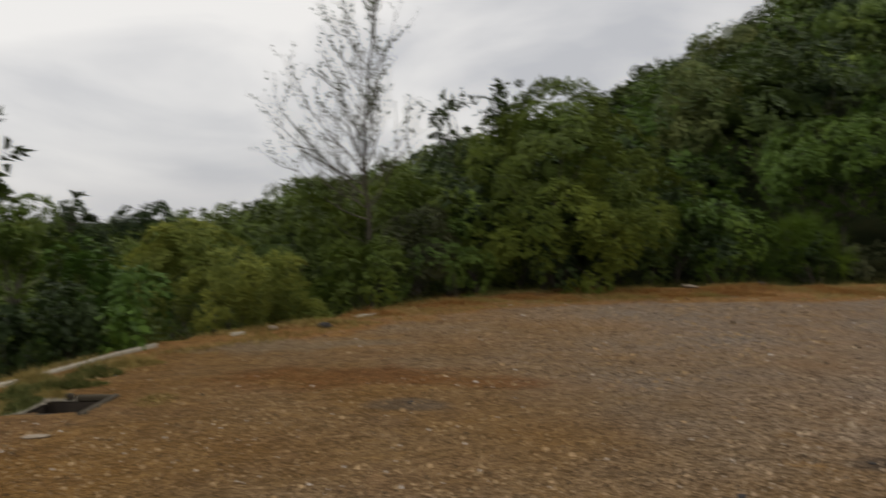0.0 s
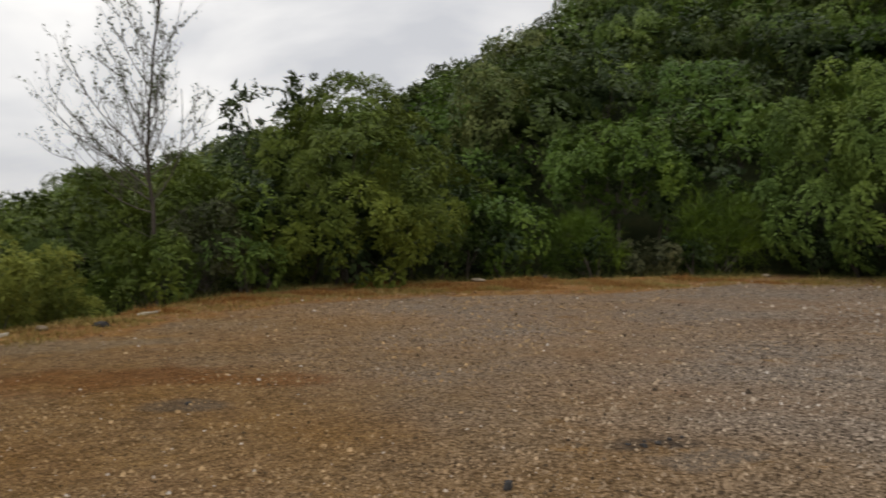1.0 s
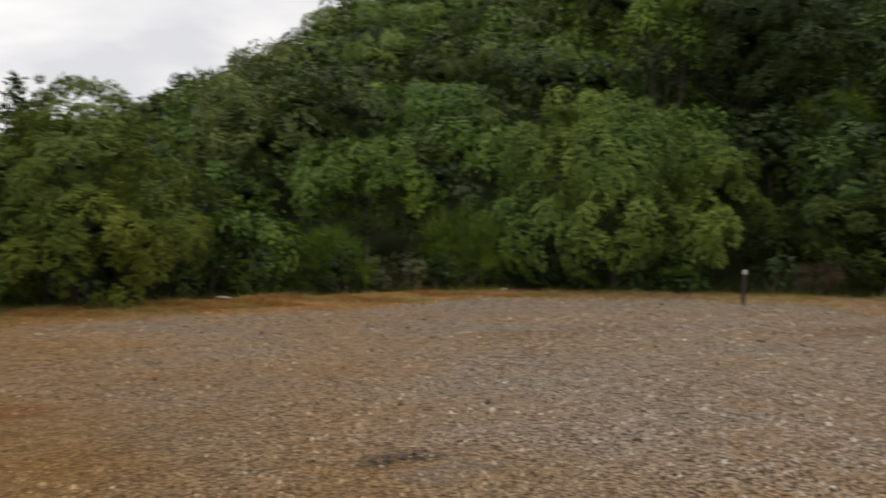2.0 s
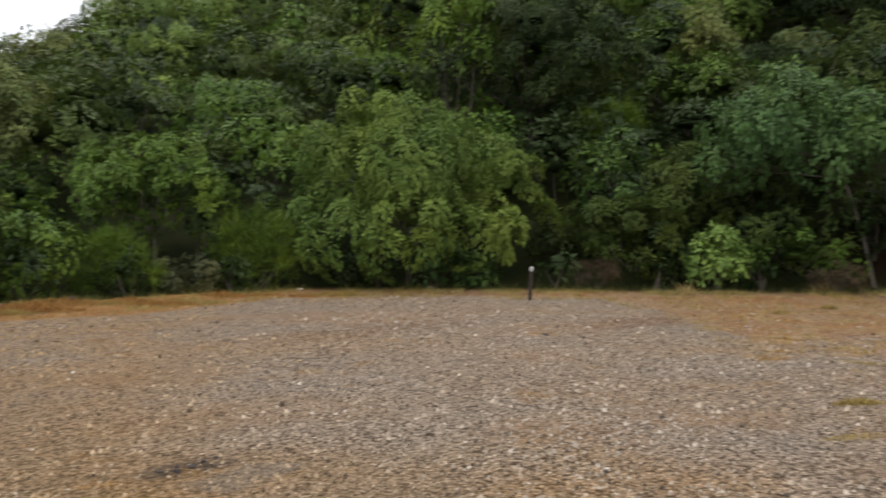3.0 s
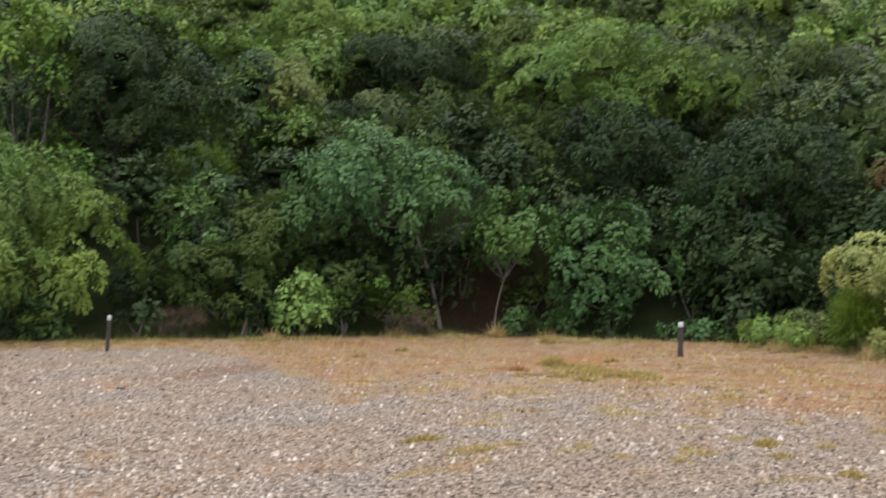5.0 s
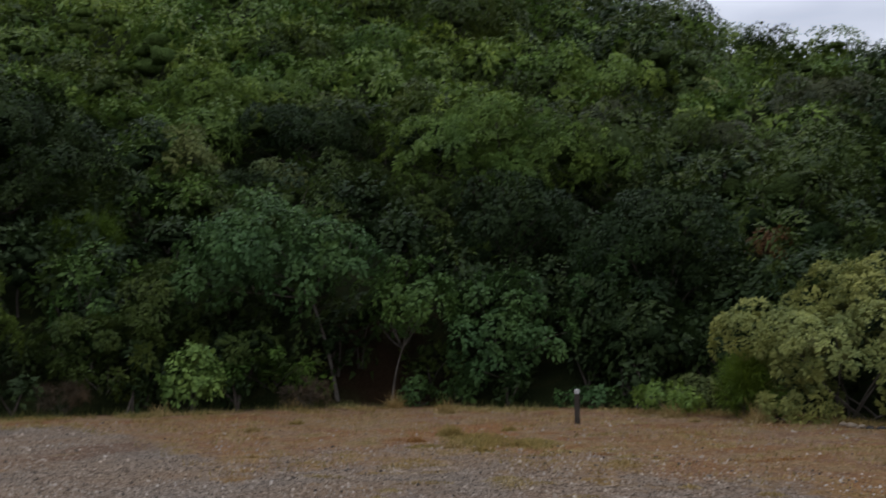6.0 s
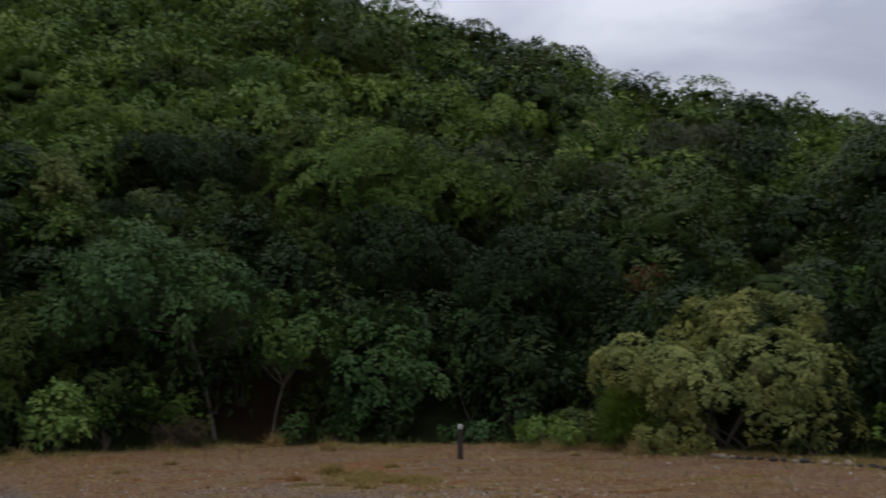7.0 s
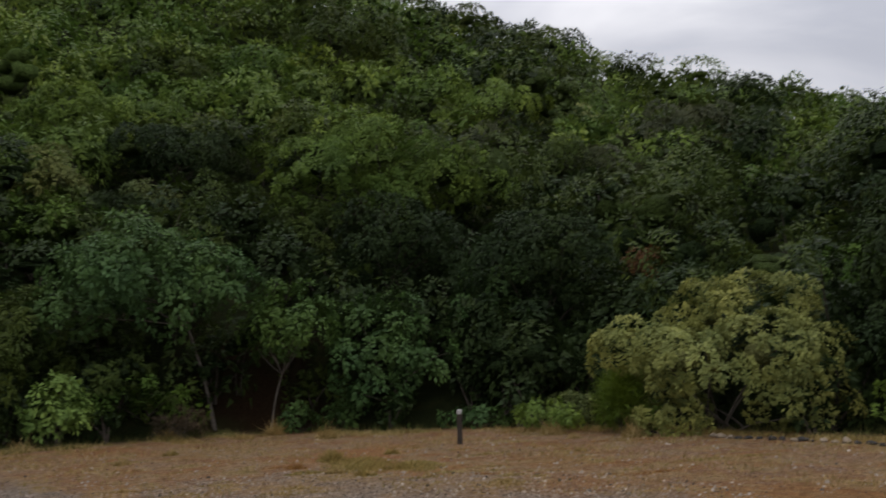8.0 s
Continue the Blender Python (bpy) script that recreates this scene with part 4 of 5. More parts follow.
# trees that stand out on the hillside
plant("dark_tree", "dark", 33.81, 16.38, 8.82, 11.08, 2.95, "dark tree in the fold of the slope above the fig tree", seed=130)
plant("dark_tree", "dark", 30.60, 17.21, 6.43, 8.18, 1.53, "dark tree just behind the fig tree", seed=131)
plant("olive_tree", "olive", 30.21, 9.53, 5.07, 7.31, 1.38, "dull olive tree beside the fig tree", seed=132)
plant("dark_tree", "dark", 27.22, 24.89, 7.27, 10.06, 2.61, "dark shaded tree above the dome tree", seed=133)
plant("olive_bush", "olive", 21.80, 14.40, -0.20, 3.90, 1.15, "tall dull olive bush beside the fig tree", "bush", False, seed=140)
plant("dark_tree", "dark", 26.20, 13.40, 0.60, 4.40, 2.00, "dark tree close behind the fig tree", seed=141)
plant("yellow_green_tree", "yellow", 32.86, 22.72, 9.45, 11.73, 1.59, "feathery yellow-green tree on the slope", seed=60, fine=1.36)
plant("yellow_green_tree", "yellow", 34.78, 27.69, 11.92, 13.53, 1.13, "small yellow-green tree beside the vine-hung tree", seed=61, fine=1.51)
plant("olive_tree", "olive", 38.21, 31.78, 14.61, 16.51, 1.85, "rounded olive-green tree high on the slope", seed=62, fine=1.69)
plant("green_tree", "bright", 42.60, 22.76, 15.16, 17.32, 1.58, "rounded mid-green tree high on the slope", seed=63, fine=1.64)
plant("yellow_green_tree", "yellow", 41.29, 18.40, 14.18, 16.00, 1.77, "yellow-green tree high on the slope", seed=64, fine=1.54)
plant("feathery_tree", "arch", 38.43, 18.49, 12.26, 13.98, 1.48, "light green tree on the slope", seed=65, fine=1.45)
plant("dark_tree", "dark", 37.03, 34.25, 14.58, 16.37, 1.73, "dark bluish tree above the vine-hung tree", seed=66, fine=1.71)
plant("pale_tree", "pale", 32.08, 16.02, 7.72, 8.80, 1.08, "pale leafy shrub tree above the fig tree", seed=67, fine=1.22)
plant("olive_tree", "olive", 31.67, 12.93, 6.94, 8.88, 1.42, "olive-green tree above the fig tree", seed=68, fine=1.16)
plant("yellow_green_tree", "yellow", 36.17, 13.13, 9.74, 11.20, 0.87, "small bright yellow-green tree on the slope", seed=69, fine=1.31)
plant("yellow_green_tree", "yellow", 50.13, 4.85, 14.47, 17.12, 3.22, "broad yellow-green domed tree high on the slope", seed=70, fine=1.71, masses=dome(84))
plant("twiggy_tree", "grey", 44.14, 3.94, 10.72, 13.34, 2.04, "grey twiggy tree on the slope", seed=71, fine=1.51)
plant("pale_tree", "pale", 57.54, 0.28, 16.32, 17.95, 1.87, "pale-topped tree high on the slope", seed=72, fine=1.96)
plant("feathery_tree", "arch", 60.74, -1.95, 17.11, 19.41, 2.19, "light green tree high on the slope", seed=73, fine=2.07)
plant("twiggy_tree", "grey", 43.21, -0.86, 9.34, 11.55, 2.11, "grey-brown twiggy tree on the slope", seed=74, fine=1.47)
plant("olive_tree", "olive", 39.09, -1.93, 6.90, 8.51, 1.39, "brownish olive tree on the slope", seed=75, fine=1.33)
plant("olive_tree", "olive", 33.11, 0.83, 4.11, 6.27, 2.18, "broad dark olive tree low on the slope", seed=76, fine=1.13)
plant("yellow_green_tree", "yellow", 44.93, 11.66, 13.51, 14.90, 2.48, "flat-topped yellow-green tree on the slope", seed=77, fine=1.58)
plant("feathery_tree", "arch", 24.75, 34.93, 8.07, 10.52, 3.01, "light green feathery tree behind the dome tree", seed=79, fine=1.46)
plant("vine_tree", "vine", 24.67, 30.50, 7.18, 9.55, 1.50, "bright vine-covered tree behind the dome tree", seed=80, fine=1.33)
plant("feathery_tree", "arch", 21.13, 44.27, 9.33, 11.72, 3.13, "hazy light green tree on the slope", seed=81, fine=1.67)
plant("feathery_tree", "arch", 26.49, 54.08, 13.59, 16.18, 3.86, "hazy light green tree high on the slope", seed=82, fine=2.05)
plant("olive_tree", "olive", 29.94, 48.12, 13.17, 15.48, 3.07, "olive-green tree high on the slope", seed=83, fine=1.93)
plant("olive_tree", "olive", 14.78, 35.05, 5.51, 7.24, 1.51, "olive-green tree on the slope", seed=84, fine=1.29)
plant("pale_tree", "pale", 19.64, 60.28, 10.78, 13.75, 2.96, "pale olive tree below the ridge", seed=85, fine=2.16)
plant("green_tree", "bright", 17.62, 32.43, 5.17, 7.24, 2.44, "mid-green tree on the slope", seed=87, fine=1.25)
plant("olive_tree", "olive", 22.86, 37.47, 7.92, 9.93, 2.34, "olive-green tree high on the slope", seed=88, fine=1.49)
plant("dark_tree", "dark", 22.77, 47.98, 10.70, 13.11, 2.91, "dark tree just under the ridge", seed=89, fine=1.81)
plant("olive_tree", "olive", 58.08, 16.12, 21.90, 24.95, 3.71, "olive-green tree high on the slope", seed=90, fine=2.05)
plant("twiggy_tree", "grey", 50.07, -5.27, 11.54, 14.72, 3.49, "brownish grey-green tree on the slope", seed=92, fine=1.71)
plant("green_tree", "bright", 41.36, -8.63, 8.01, 10.16, 1.94, "mid-green tree on the slope", seed=93, fine=1.44)
plant("green_tree", "bright", 48.18, 18.14, 17.22, 19.72, 2.63, "mid-green tree high on the slope", seed=94, fine=1.75)
plant("olive_tree", "olive", 45.75, 22.64, 17.15, 19.71, 2.72, "olive-green tree high on the slope", seed=95, fine=1.74)
plant("olive_tree", "olive", 43.02, 1.40, 9.62, 12.15, 2.41, "dark olive tree on the slope", seed=97, fine=1.46)
plant("green_tree", "bright", 27.21, -7.71, 2.59, 4.69, 1.11, "mid-green tree behind the willow bush", seed=98, fine=1.00)

# ------------------------------------------------------------------ wooded hillside
TAKEN = [(o.location.x, o.location.y) for o in scene.objects if o.get("category") == "tree"]


WORDS = {"olive": "olive-green", "dark": "deep green", "bright": "bright green", "yellow": "yellow-green",
         "arch": "light green", "sallow": "sallow olive-green", "fig": "blue-green", "pale": "pale grey-green"}


def shrub_arrays(rng, kind, c, r, h, dd, low, cover, crest=2.0):
    """Leaves of a domed shrub, coarser with the distance dd but fine on the crest."""
    ln = 0.0062 * dd + 0.030 if crest > 1 else 0.0030 * dd + 0.03
    axes = np.array([r, r, h]) - ln * 0.4
    shape = billow_set(rng, 6, low)
    leaves, cl, stretch = foliage(rng, kind, c, axes, shape, low, 0.36, ln / PAD[kind][0], False, False, cover, -0.25)
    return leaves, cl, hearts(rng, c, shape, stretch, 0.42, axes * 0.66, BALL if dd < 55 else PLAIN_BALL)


def shrub(rng, kind, x, y, r, h, dd, low=-0.6, cover=0.75, lift=0.72, label="", group="shrubs on the lower slope", name="shrub"):
    """A single shrub with a few stems."""
    foot = np.array([x, y, on_land(x, y)])
    ob = thing(name, foot, label, "shrub", group)
    c = np.array([0, 0, h * lift + 0.15])
    arrays, cl, heart = shrub_arrays(rng, kind, c, r, h, dd, low, cover)
    crown = put("crown", arrays, LEAVES[kind], ob)
    put("inner_foliage", heart, CORE_SHADE[kind], crown)
    for k in rng.choice(len(cl), min(2, len(cl)), False):
        put("stem", limb(rng, rng.normal(0, 0.06, 3) * (1, 1, 0), c + cl[k] * 0.8, 0.04, 0.012, 0.1, 5, 5), DARK_BARK, ob, smooth=True)


def undergrowth():
    """Low bushes that crowd behind the verge, under the trees."""
    rng = np.random.default_rng(31)
    for row, (off, r0, r1, step) in enumerate(((1.9, 0.45, 0.75, 1.15), (3.0, 0.75, 1.15, 1.15), (4.0, 1.0, 1.4, 1.3), (5.2, 1.2, 1.7, 1.7))):
        a = -34.0
        while a < 112:
            d = float(edge_at(a)) + off + rng.uniform(-0.3, 0.4) - (0.7 if -8 < a < 9 else 0)
            x, y = d * math.sin(radians(a)), d * math.cos(radians(a))
            if not (68.6 < a < 70.6 and row < 2) and not -20 < a < -9 and not (row > 1 and a < 4) and not any((x - p) ** 2 + (y - q) ** 2 < 0.9 for p, q in LOW):
                # shade under the trees is put into leaf colour: mostly the dark kind
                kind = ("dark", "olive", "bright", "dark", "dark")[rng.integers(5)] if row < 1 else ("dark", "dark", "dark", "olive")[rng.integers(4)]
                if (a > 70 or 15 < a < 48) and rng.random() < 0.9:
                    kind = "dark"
                if a < 2:
                    kind = ("sallow", "bright", "sallow")[rng.integers(3)] if a > -9 else "dark"
                r = rng.uniform(r0, r1)
                if (row in (1, 2) and 15 < a < 47) or (row > 0 and 47 < a < 51.5) or (row < 3 and 17 < a < 46 and rng.random() < 0.6) or (row > 0 or a < 85) and 78 < a < 89.5:          # dark hollows under the crowns
                    a += math.degrees(0.6 / d)
                    continue
                if row > 1 and hides(x, y, r, on_land(x, y) + r * 1.5):
                    a += math.degrees(0.6 / d)
                    continue
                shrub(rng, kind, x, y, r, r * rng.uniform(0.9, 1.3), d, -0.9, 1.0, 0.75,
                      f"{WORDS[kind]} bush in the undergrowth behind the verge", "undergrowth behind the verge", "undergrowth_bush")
            a += math.degrees(step / d) * rng.uniform(0.8, 1.25)


def foot_cover():
    """Low shrubs round the feet of the trees that stand on the slope."""
    rng = np.random.default_rng(41)
    for p, q, cr, bottom, high in CROWNS:
        if math.hypot(p, q) < 27 or math.hypot(p, q) > 37:
            continue
        for k in range(6):
            ang = k * 1.05 + rng.uniform(-0.3, 0.3)
            x, y = p + 0.75 * cr * math.cos(ang), q + 0.75 * cr * math.sin(ang)
            x, y = x * 0.97, y * 0.97
            room = bottom + 0.3 * (high - bottom) - on_land(x, y)
            if room > 0.6:
                r = min(1.7, 0.62 * room)
                # darkest leaf colour stands for the shade of the hollow at the hill's foot
                kind = "dark" if math.hypot(x, y) < 34 and 77 < math.degrees(math.atan2(x, y)) < 90 else ("dark", "olive", "dark" if x > 1.7 * y else "bright")[rng.integers(3)]
                shrub(rng, kind, x, y, max(r, 0.8), r, math.hypot(x, y), label=f"{WORDS[kind]} shrub at the foot of a tree on the slope")


foot_cover()
LOW = [(o.location.x, o.location.y) for o in scene.objects if o.get("category") == "bush"]
undergrowth()


def hillside():
    """Close scrub on the slope: the nearest shrubs singly, the rest as one mesh for each kind of growth."""
    rng = np.random.default_rng(77)
    kinds = ("olive", "dark", "bright", "yellow", "arch", "sallow", "pale")
    odds = np.array([0.26, 0.25, 0.20, 0.14, 0.15, 0.0, 0.0])
    high = np.array([0.16, 0.04, 0.30, 0.22, 0.28, 0.0, 0.0])
    heap, inner = {k: [] for k in kinds}, {k: [] for k in kinds}
    singles = 0
    d = 13.0
    while d < 128:
        step = 1.75 + d * 0.0145
        for a in np.arange(-48, 122, math.degrees(step / d)):
            az = a + rng.uniform(-0.4, 0.4) * math.degrees(step / d)
            dd = d + rng.uniform(-0.45, 0.45) * step
            e = float(edge_at(az))
            lead = 3.2 if az < 5 else 6.2
            if dd < e + lead or dd > float(ridge_far(az)) * 1.06:
                continue
            x, y = dd * math.sin(radians(az)), dd * math.cos(radians(az))
            if any((x - p) ** 2 + (y - q) ** 2 < 0.5 for p, q in TAKEN):
                continue
            kind = kinds[rng.choice(len(kinds), p=odds if dd < 46 else high)]
            # dark trees and deep shade here, both given by the dark leaves
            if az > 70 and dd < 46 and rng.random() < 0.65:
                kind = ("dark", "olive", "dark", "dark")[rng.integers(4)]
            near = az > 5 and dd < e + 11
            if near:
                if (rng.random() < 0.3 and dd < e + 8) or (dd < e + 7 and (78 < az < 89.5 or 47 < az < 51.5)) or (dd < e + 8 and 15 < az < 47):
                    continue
                # leaf colour darkened where the front trees would shade the scrub
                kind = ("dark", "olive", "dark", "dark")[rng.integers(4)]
            elif 42 < az < 74 and dd > 38 and rng.random() < 0.5:
                kind = ("arch", "yellow", "bright")[rng.integers(3)]
            elif az > 70 and rng.random() < 0.5:
                kind = ("olive", "dark", "olive")[rng.integers(3)]
            if az < 0:
                kind = ("sallow", "olive", "sallow", "sallow")[rng.integers(4)]
            elif az < 38 and dd > 26 and rng.random() < (0.62 if az < 27 else 0.5):
                kind = ("dark", "olive", "dark", "bright")[rng.integers(4)]
            r = rng.uniform(1.25, 2.4) * (1.0 if rng.random() < 0.78 else 1.6)
            h = r * rng.uniform(0.68, 1.08) * (0.75 if near else 1.0)
            if hides(x, y, r, on_land(x, y) + h * 1.6):
                r, h = 0.8 * r, 0.5 * h
                if dd < 30 and hides(x, y, r, on_land(x, y) + h * 1.6):
                    continue
            # growth on the crest stays low
            room = 1.6 + dd * math.tan(radians(float(table(az, RIDGE)) + rng.uniform(0.3, 1.5))) - on_land(x, y)
            if room < h * 1.72 + 0.2:
                q = (room - 0.2) / (h * 1.72)
                if q < 0.3:
                    continue
                r, h = r * max(q, 0.5), h * q
            if dd < 38 and singles < 240:
                singles += 1
                shrub(rng, kind, x, y, r, h, dd, label=f"{WORDS[kind]} shrub crowded on the lower hillside")
            else:
                c = np.array([x, y, on_land(x, y) + h * 0.72 + 0.2])
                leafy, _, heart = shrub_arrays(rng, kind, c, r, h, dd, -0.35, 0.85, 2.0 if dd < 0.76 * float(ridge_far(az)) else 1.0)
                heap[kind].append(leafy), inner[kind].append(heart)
        d += step
    for kind, parts in heap.items():
        if not parts:
            continue
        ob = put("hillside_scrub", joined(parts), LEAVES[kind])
        tagged(ob, f"{WORDS[kind]} scrub crowding the steep hillside", "scrub", kind="stuff")
        tagged(put("inner_foliage", joined(inner[kind]), CORE_SHADE[kind], ob), kind="stuff")


hillside()

# ------------------------------------------------------------------ bare tree


def bare_tree():
    """A leafless tree: ascending limbs that divide into fine twigs with a few dry leaves."""
    rng = np.random.default_rng(5)
    x, y = -1.36, 17.6
    z0 = on_land(x, y) - 0.05
    ob = thing("bare_tree", (x, y, z0), "tall nearly leafless tree with fine ascending grey twigs", "tree")
    top = 6.7 - z0
    spine = np.array([(0, 0, 0), (-0.02, 0, 1.0), (-0.10, 0.02, 2.0), (-0.16, 0.0, 2.6 - z0), (-0.08, 0.02, 4.2 - z0), (0.06, 0.0, 5.4 - z0), (0.14, 0.0, top)])
    t = np.linspace(0, 1, 26)
    s = np.linspace(0, 1, len(spine))
    path = np.stack([np.interp(t, s, spine[:, k]) for k in range(3)], -1)
    path[1:-1] += rng.normal(0, 0.015, path[1:-1].shape)
    put("trunk", tube(path, 0.046 * (1 - t) ** 0.8 + 0.007, 8), DARK_BARK, ob, smooth=True)
    wood, twigs, tips = [], [], []

    def grow(a, way, ln, r, level, lift=0.10):
        steps = 7 if level < 2 else 4
        p = [np.array(a)]
        w = unit(np.array(way, float))
        for k in range(steps):
            w = unit(w + rng.normal(0, 0.10, 3) + np.array([0, 0, lift]))
            p.append(p[-1] + w * ln / steps)
        p = np.array(p)
        (wood[-1] if level < 2 else twigs).append(tube(p, np.linspace(r, r * 0.4, steps + 1), 5 if level < 2 else 3) if level < 2 else tube(p, np.linspace(r * 0.75, r * 0.3, steps + 1), 3))
        if level >= 3:
            tips.append(p[1:])
            return
        for k in range((7, 5, 4)[level]):
            i = min(int(rng.uniform(0.2, 1.0) * steps), steps - 1)
            side = unit(np.cross(w, rng.normal(size=3)))
            grow(p[i], unit(w * 0.8 + side * rng.uniform(0.4, 0.75)), ln * rng.uniform(0.32, 0.5), r * 0.48, level + 1)

    def bough(i, way, ln, r, lift=0.10):
        wood.append([])
        grow(path[i], way, ln, r * 0.62, 0, lift * 1.5)
        put("bough", joined(wood[-1]), BARK, ob, smooth=True)

    for k in range(15):
        q = 0.38 + 0.54 * k / 14
        ang = k * 2.4 + rng.uniform(-0.3, 0.3)
        out = np.array([math.cos(ang), 0.8 * math.sin(ang), 0.0])
        bough(int(q * 25), out * 0.75 + np.array([-0.1, 0, 0.85]), 2.4 * (1.2 - 0.75 * q) * rng.uniform(0.85, 1.1), 0.026 * (1.25 - q) + 0.004)
    # long low boughs that open like a vase
    bough(10, (-0.95, 0.1, 0.60), 2.5, 0.030, 0.07)
    bough(12, (-0.80, -0.3, 0.85), 2.3, 0.026, 0.07)
    bough(9, (-0.75, 0.5, 0.45), 1.9, 0.022, 0.08)
    bough(11, (-1.0, -0.2, 0.35), 2.3, 0.024, 0.08)
    bough(14, (-0.9, 0.2, 0.8), 2.0, 0.022, 0.07)
    bough(8, (-1.0, 0.1, 0.25), 2.2, 0.022, 0.07)
    bough(9, (-1.0, -0.3, 0.50), 2.0, 0.020, 0.07)
    bough(11, (0.75, 0.2, 0.80), 1.6, 0.022, 0.10)
    bough(13, (0.45, -0.4, 0.95), 1.7, 0.022, 0.10)
    for k in range(7):
        ang = rng.uniform(0, 6.28)
        grow(path[3 + k], np.array([math.cos(ang), math.sin(ang), 0.15]), rng.uniform(0.6, 1.3), 0.010, 2)
    tagged(put("fine_twig_growth", joined(twigs), BARK, ob), kind="stuff")
    tip = np.concatenate(tips)
    tip = tip[rng.random(len(tip)) < 0.22]
    q = rng.uniform(0.6, 1.2, len(tip))
    tagged(put("dry_leaves", leaf_blades(tip, rng.normal(0, 1, tip.shape) - (0, 0, 0.4), 0.075 * q, 0.04 * q, rng), LEAVES["olive"], ob, "sparse withered leaves"), kind="stuff")


bare_tree()

# ------------------------------------------------------------------ marker posts


def marker_post(x, y, height, tilt, turn):
    """A short square-cut dark post with a rounded white-painted head."""
    ob = thing("marker_post", (x, y, on_land(x, y)), "short dark wooden marker post with a white-painted head", "post", "posts along the lot")
    ob.rotation_euler = (radians(tilt), radians(-tilt * 0.6), radians(turn))

    def block(name, z0, z1, w, rounding, mat, segs=3):
        bm = bmesh.new()
        bmesh.ops.create_cube(bm, size=1.0)
        bmesh.ops.scale(bm, vec=(w, w * 0.8, z1 - z0), verts=bm.verts)
        bmesh.ops.translate(bm, vec=(0, 0, (z0 + z1) / 2), verts=bm.verts)
        bmesh.ops.bevel(bm, geom=bm.edges, offset=rounding, segments=segs, affect="EDGES", profile=0.6)
        me = bpy.data.meshes.new(name)
        bm.to_mesh(me)
        bm.free()
        me.materials.append(mat)
        part = new(name, me)
        part.parent = ob
        return part
    block("shaft", -0.25, height - 0.10, 0.098, 0.012, POST_WOOD)
    tagged(block("head", height - 0.11, height, 0.102, 0.034, WHITE_PAINT, 4), "chalky white rounded head")
    return ob


marker_post(15.2, 14.0, 0.76, 3.0, 40)
marker_post(19.6, 2.75, 0.72, 1.0, 80)

# ------------------------------------------------------------------ kerb and drain


def kerb_run(a0, a1, high, mat, label, out=-0.03, wide=0.10):
    """A cast kerb that follows the edge of the lot between two bearings."""
    az = np.linspace(a0, a1, max(4, int(abs(a1 - a0) / 0.8)))
    rings = []
    for a in az:
        d = float(edge_at(a)) + out
        w = np.array([math.sin(radians(a)), math.cos(radians(a)), 0.0])
        z = on_land(*(w * d)[:2])
        prof = [(-wide / 2, -0.2), (-wide / 2, high - 0.015), (-wide / 2 + 0.015, high), (wide / 2 - 0.015, high), (wide / 2, high - 0.015), (wide / 2, -0.5)]
        rings.append([w * (d + p) + (0, 0, z + q + 0.006 * math.sin(a * 7)) for p, q in prof])
    v = np.array(rings)
    n, k = v.shape[:2]
    f = [[i * k + j, (i + 1) * k + j, (i + 1) * k + (j + 1) % k, i * k + (j + 1) % k] for i in range(n - 1) for j in range(k)]
    f += [[0, 1, 2, 3], [0, 3, 4, 5], [(n - 1) * k + q for q in (3, 2, 1, 0)], [(n - 1) * k + q for q in (5, 4, 3, 0)]]
    tagged(put("kerb", (v.reshape(-1, 3), f), mat), label, "kerb", kind="structure")


kerb_run(-50, -17.8, 0.04, CONCRETE, "low pale concrete kerb along the lot")
kerb_run(-13.4, -12.6, 0.04, CONCRETE, "broken stub of pale concrete kerb")
kerb_run(-5.6, -4.3, 0.035, CONCRETE, "broken stub of pale concrete kerb")


def box_arrays(x0, x1, y0, y1, z0, z1):
    v = np.array([(x, y, z) for z in (z0, z1) for y in (y0, y1) for x in (x0, x1)], float)
    return v, np.array([(0, 2, 3, 1), (4, 5, 7, 6), (0, 1, 5, 4), (2, 6, 7, 3), (0, 4, 6, 2), (1, 3, 7, 5)])


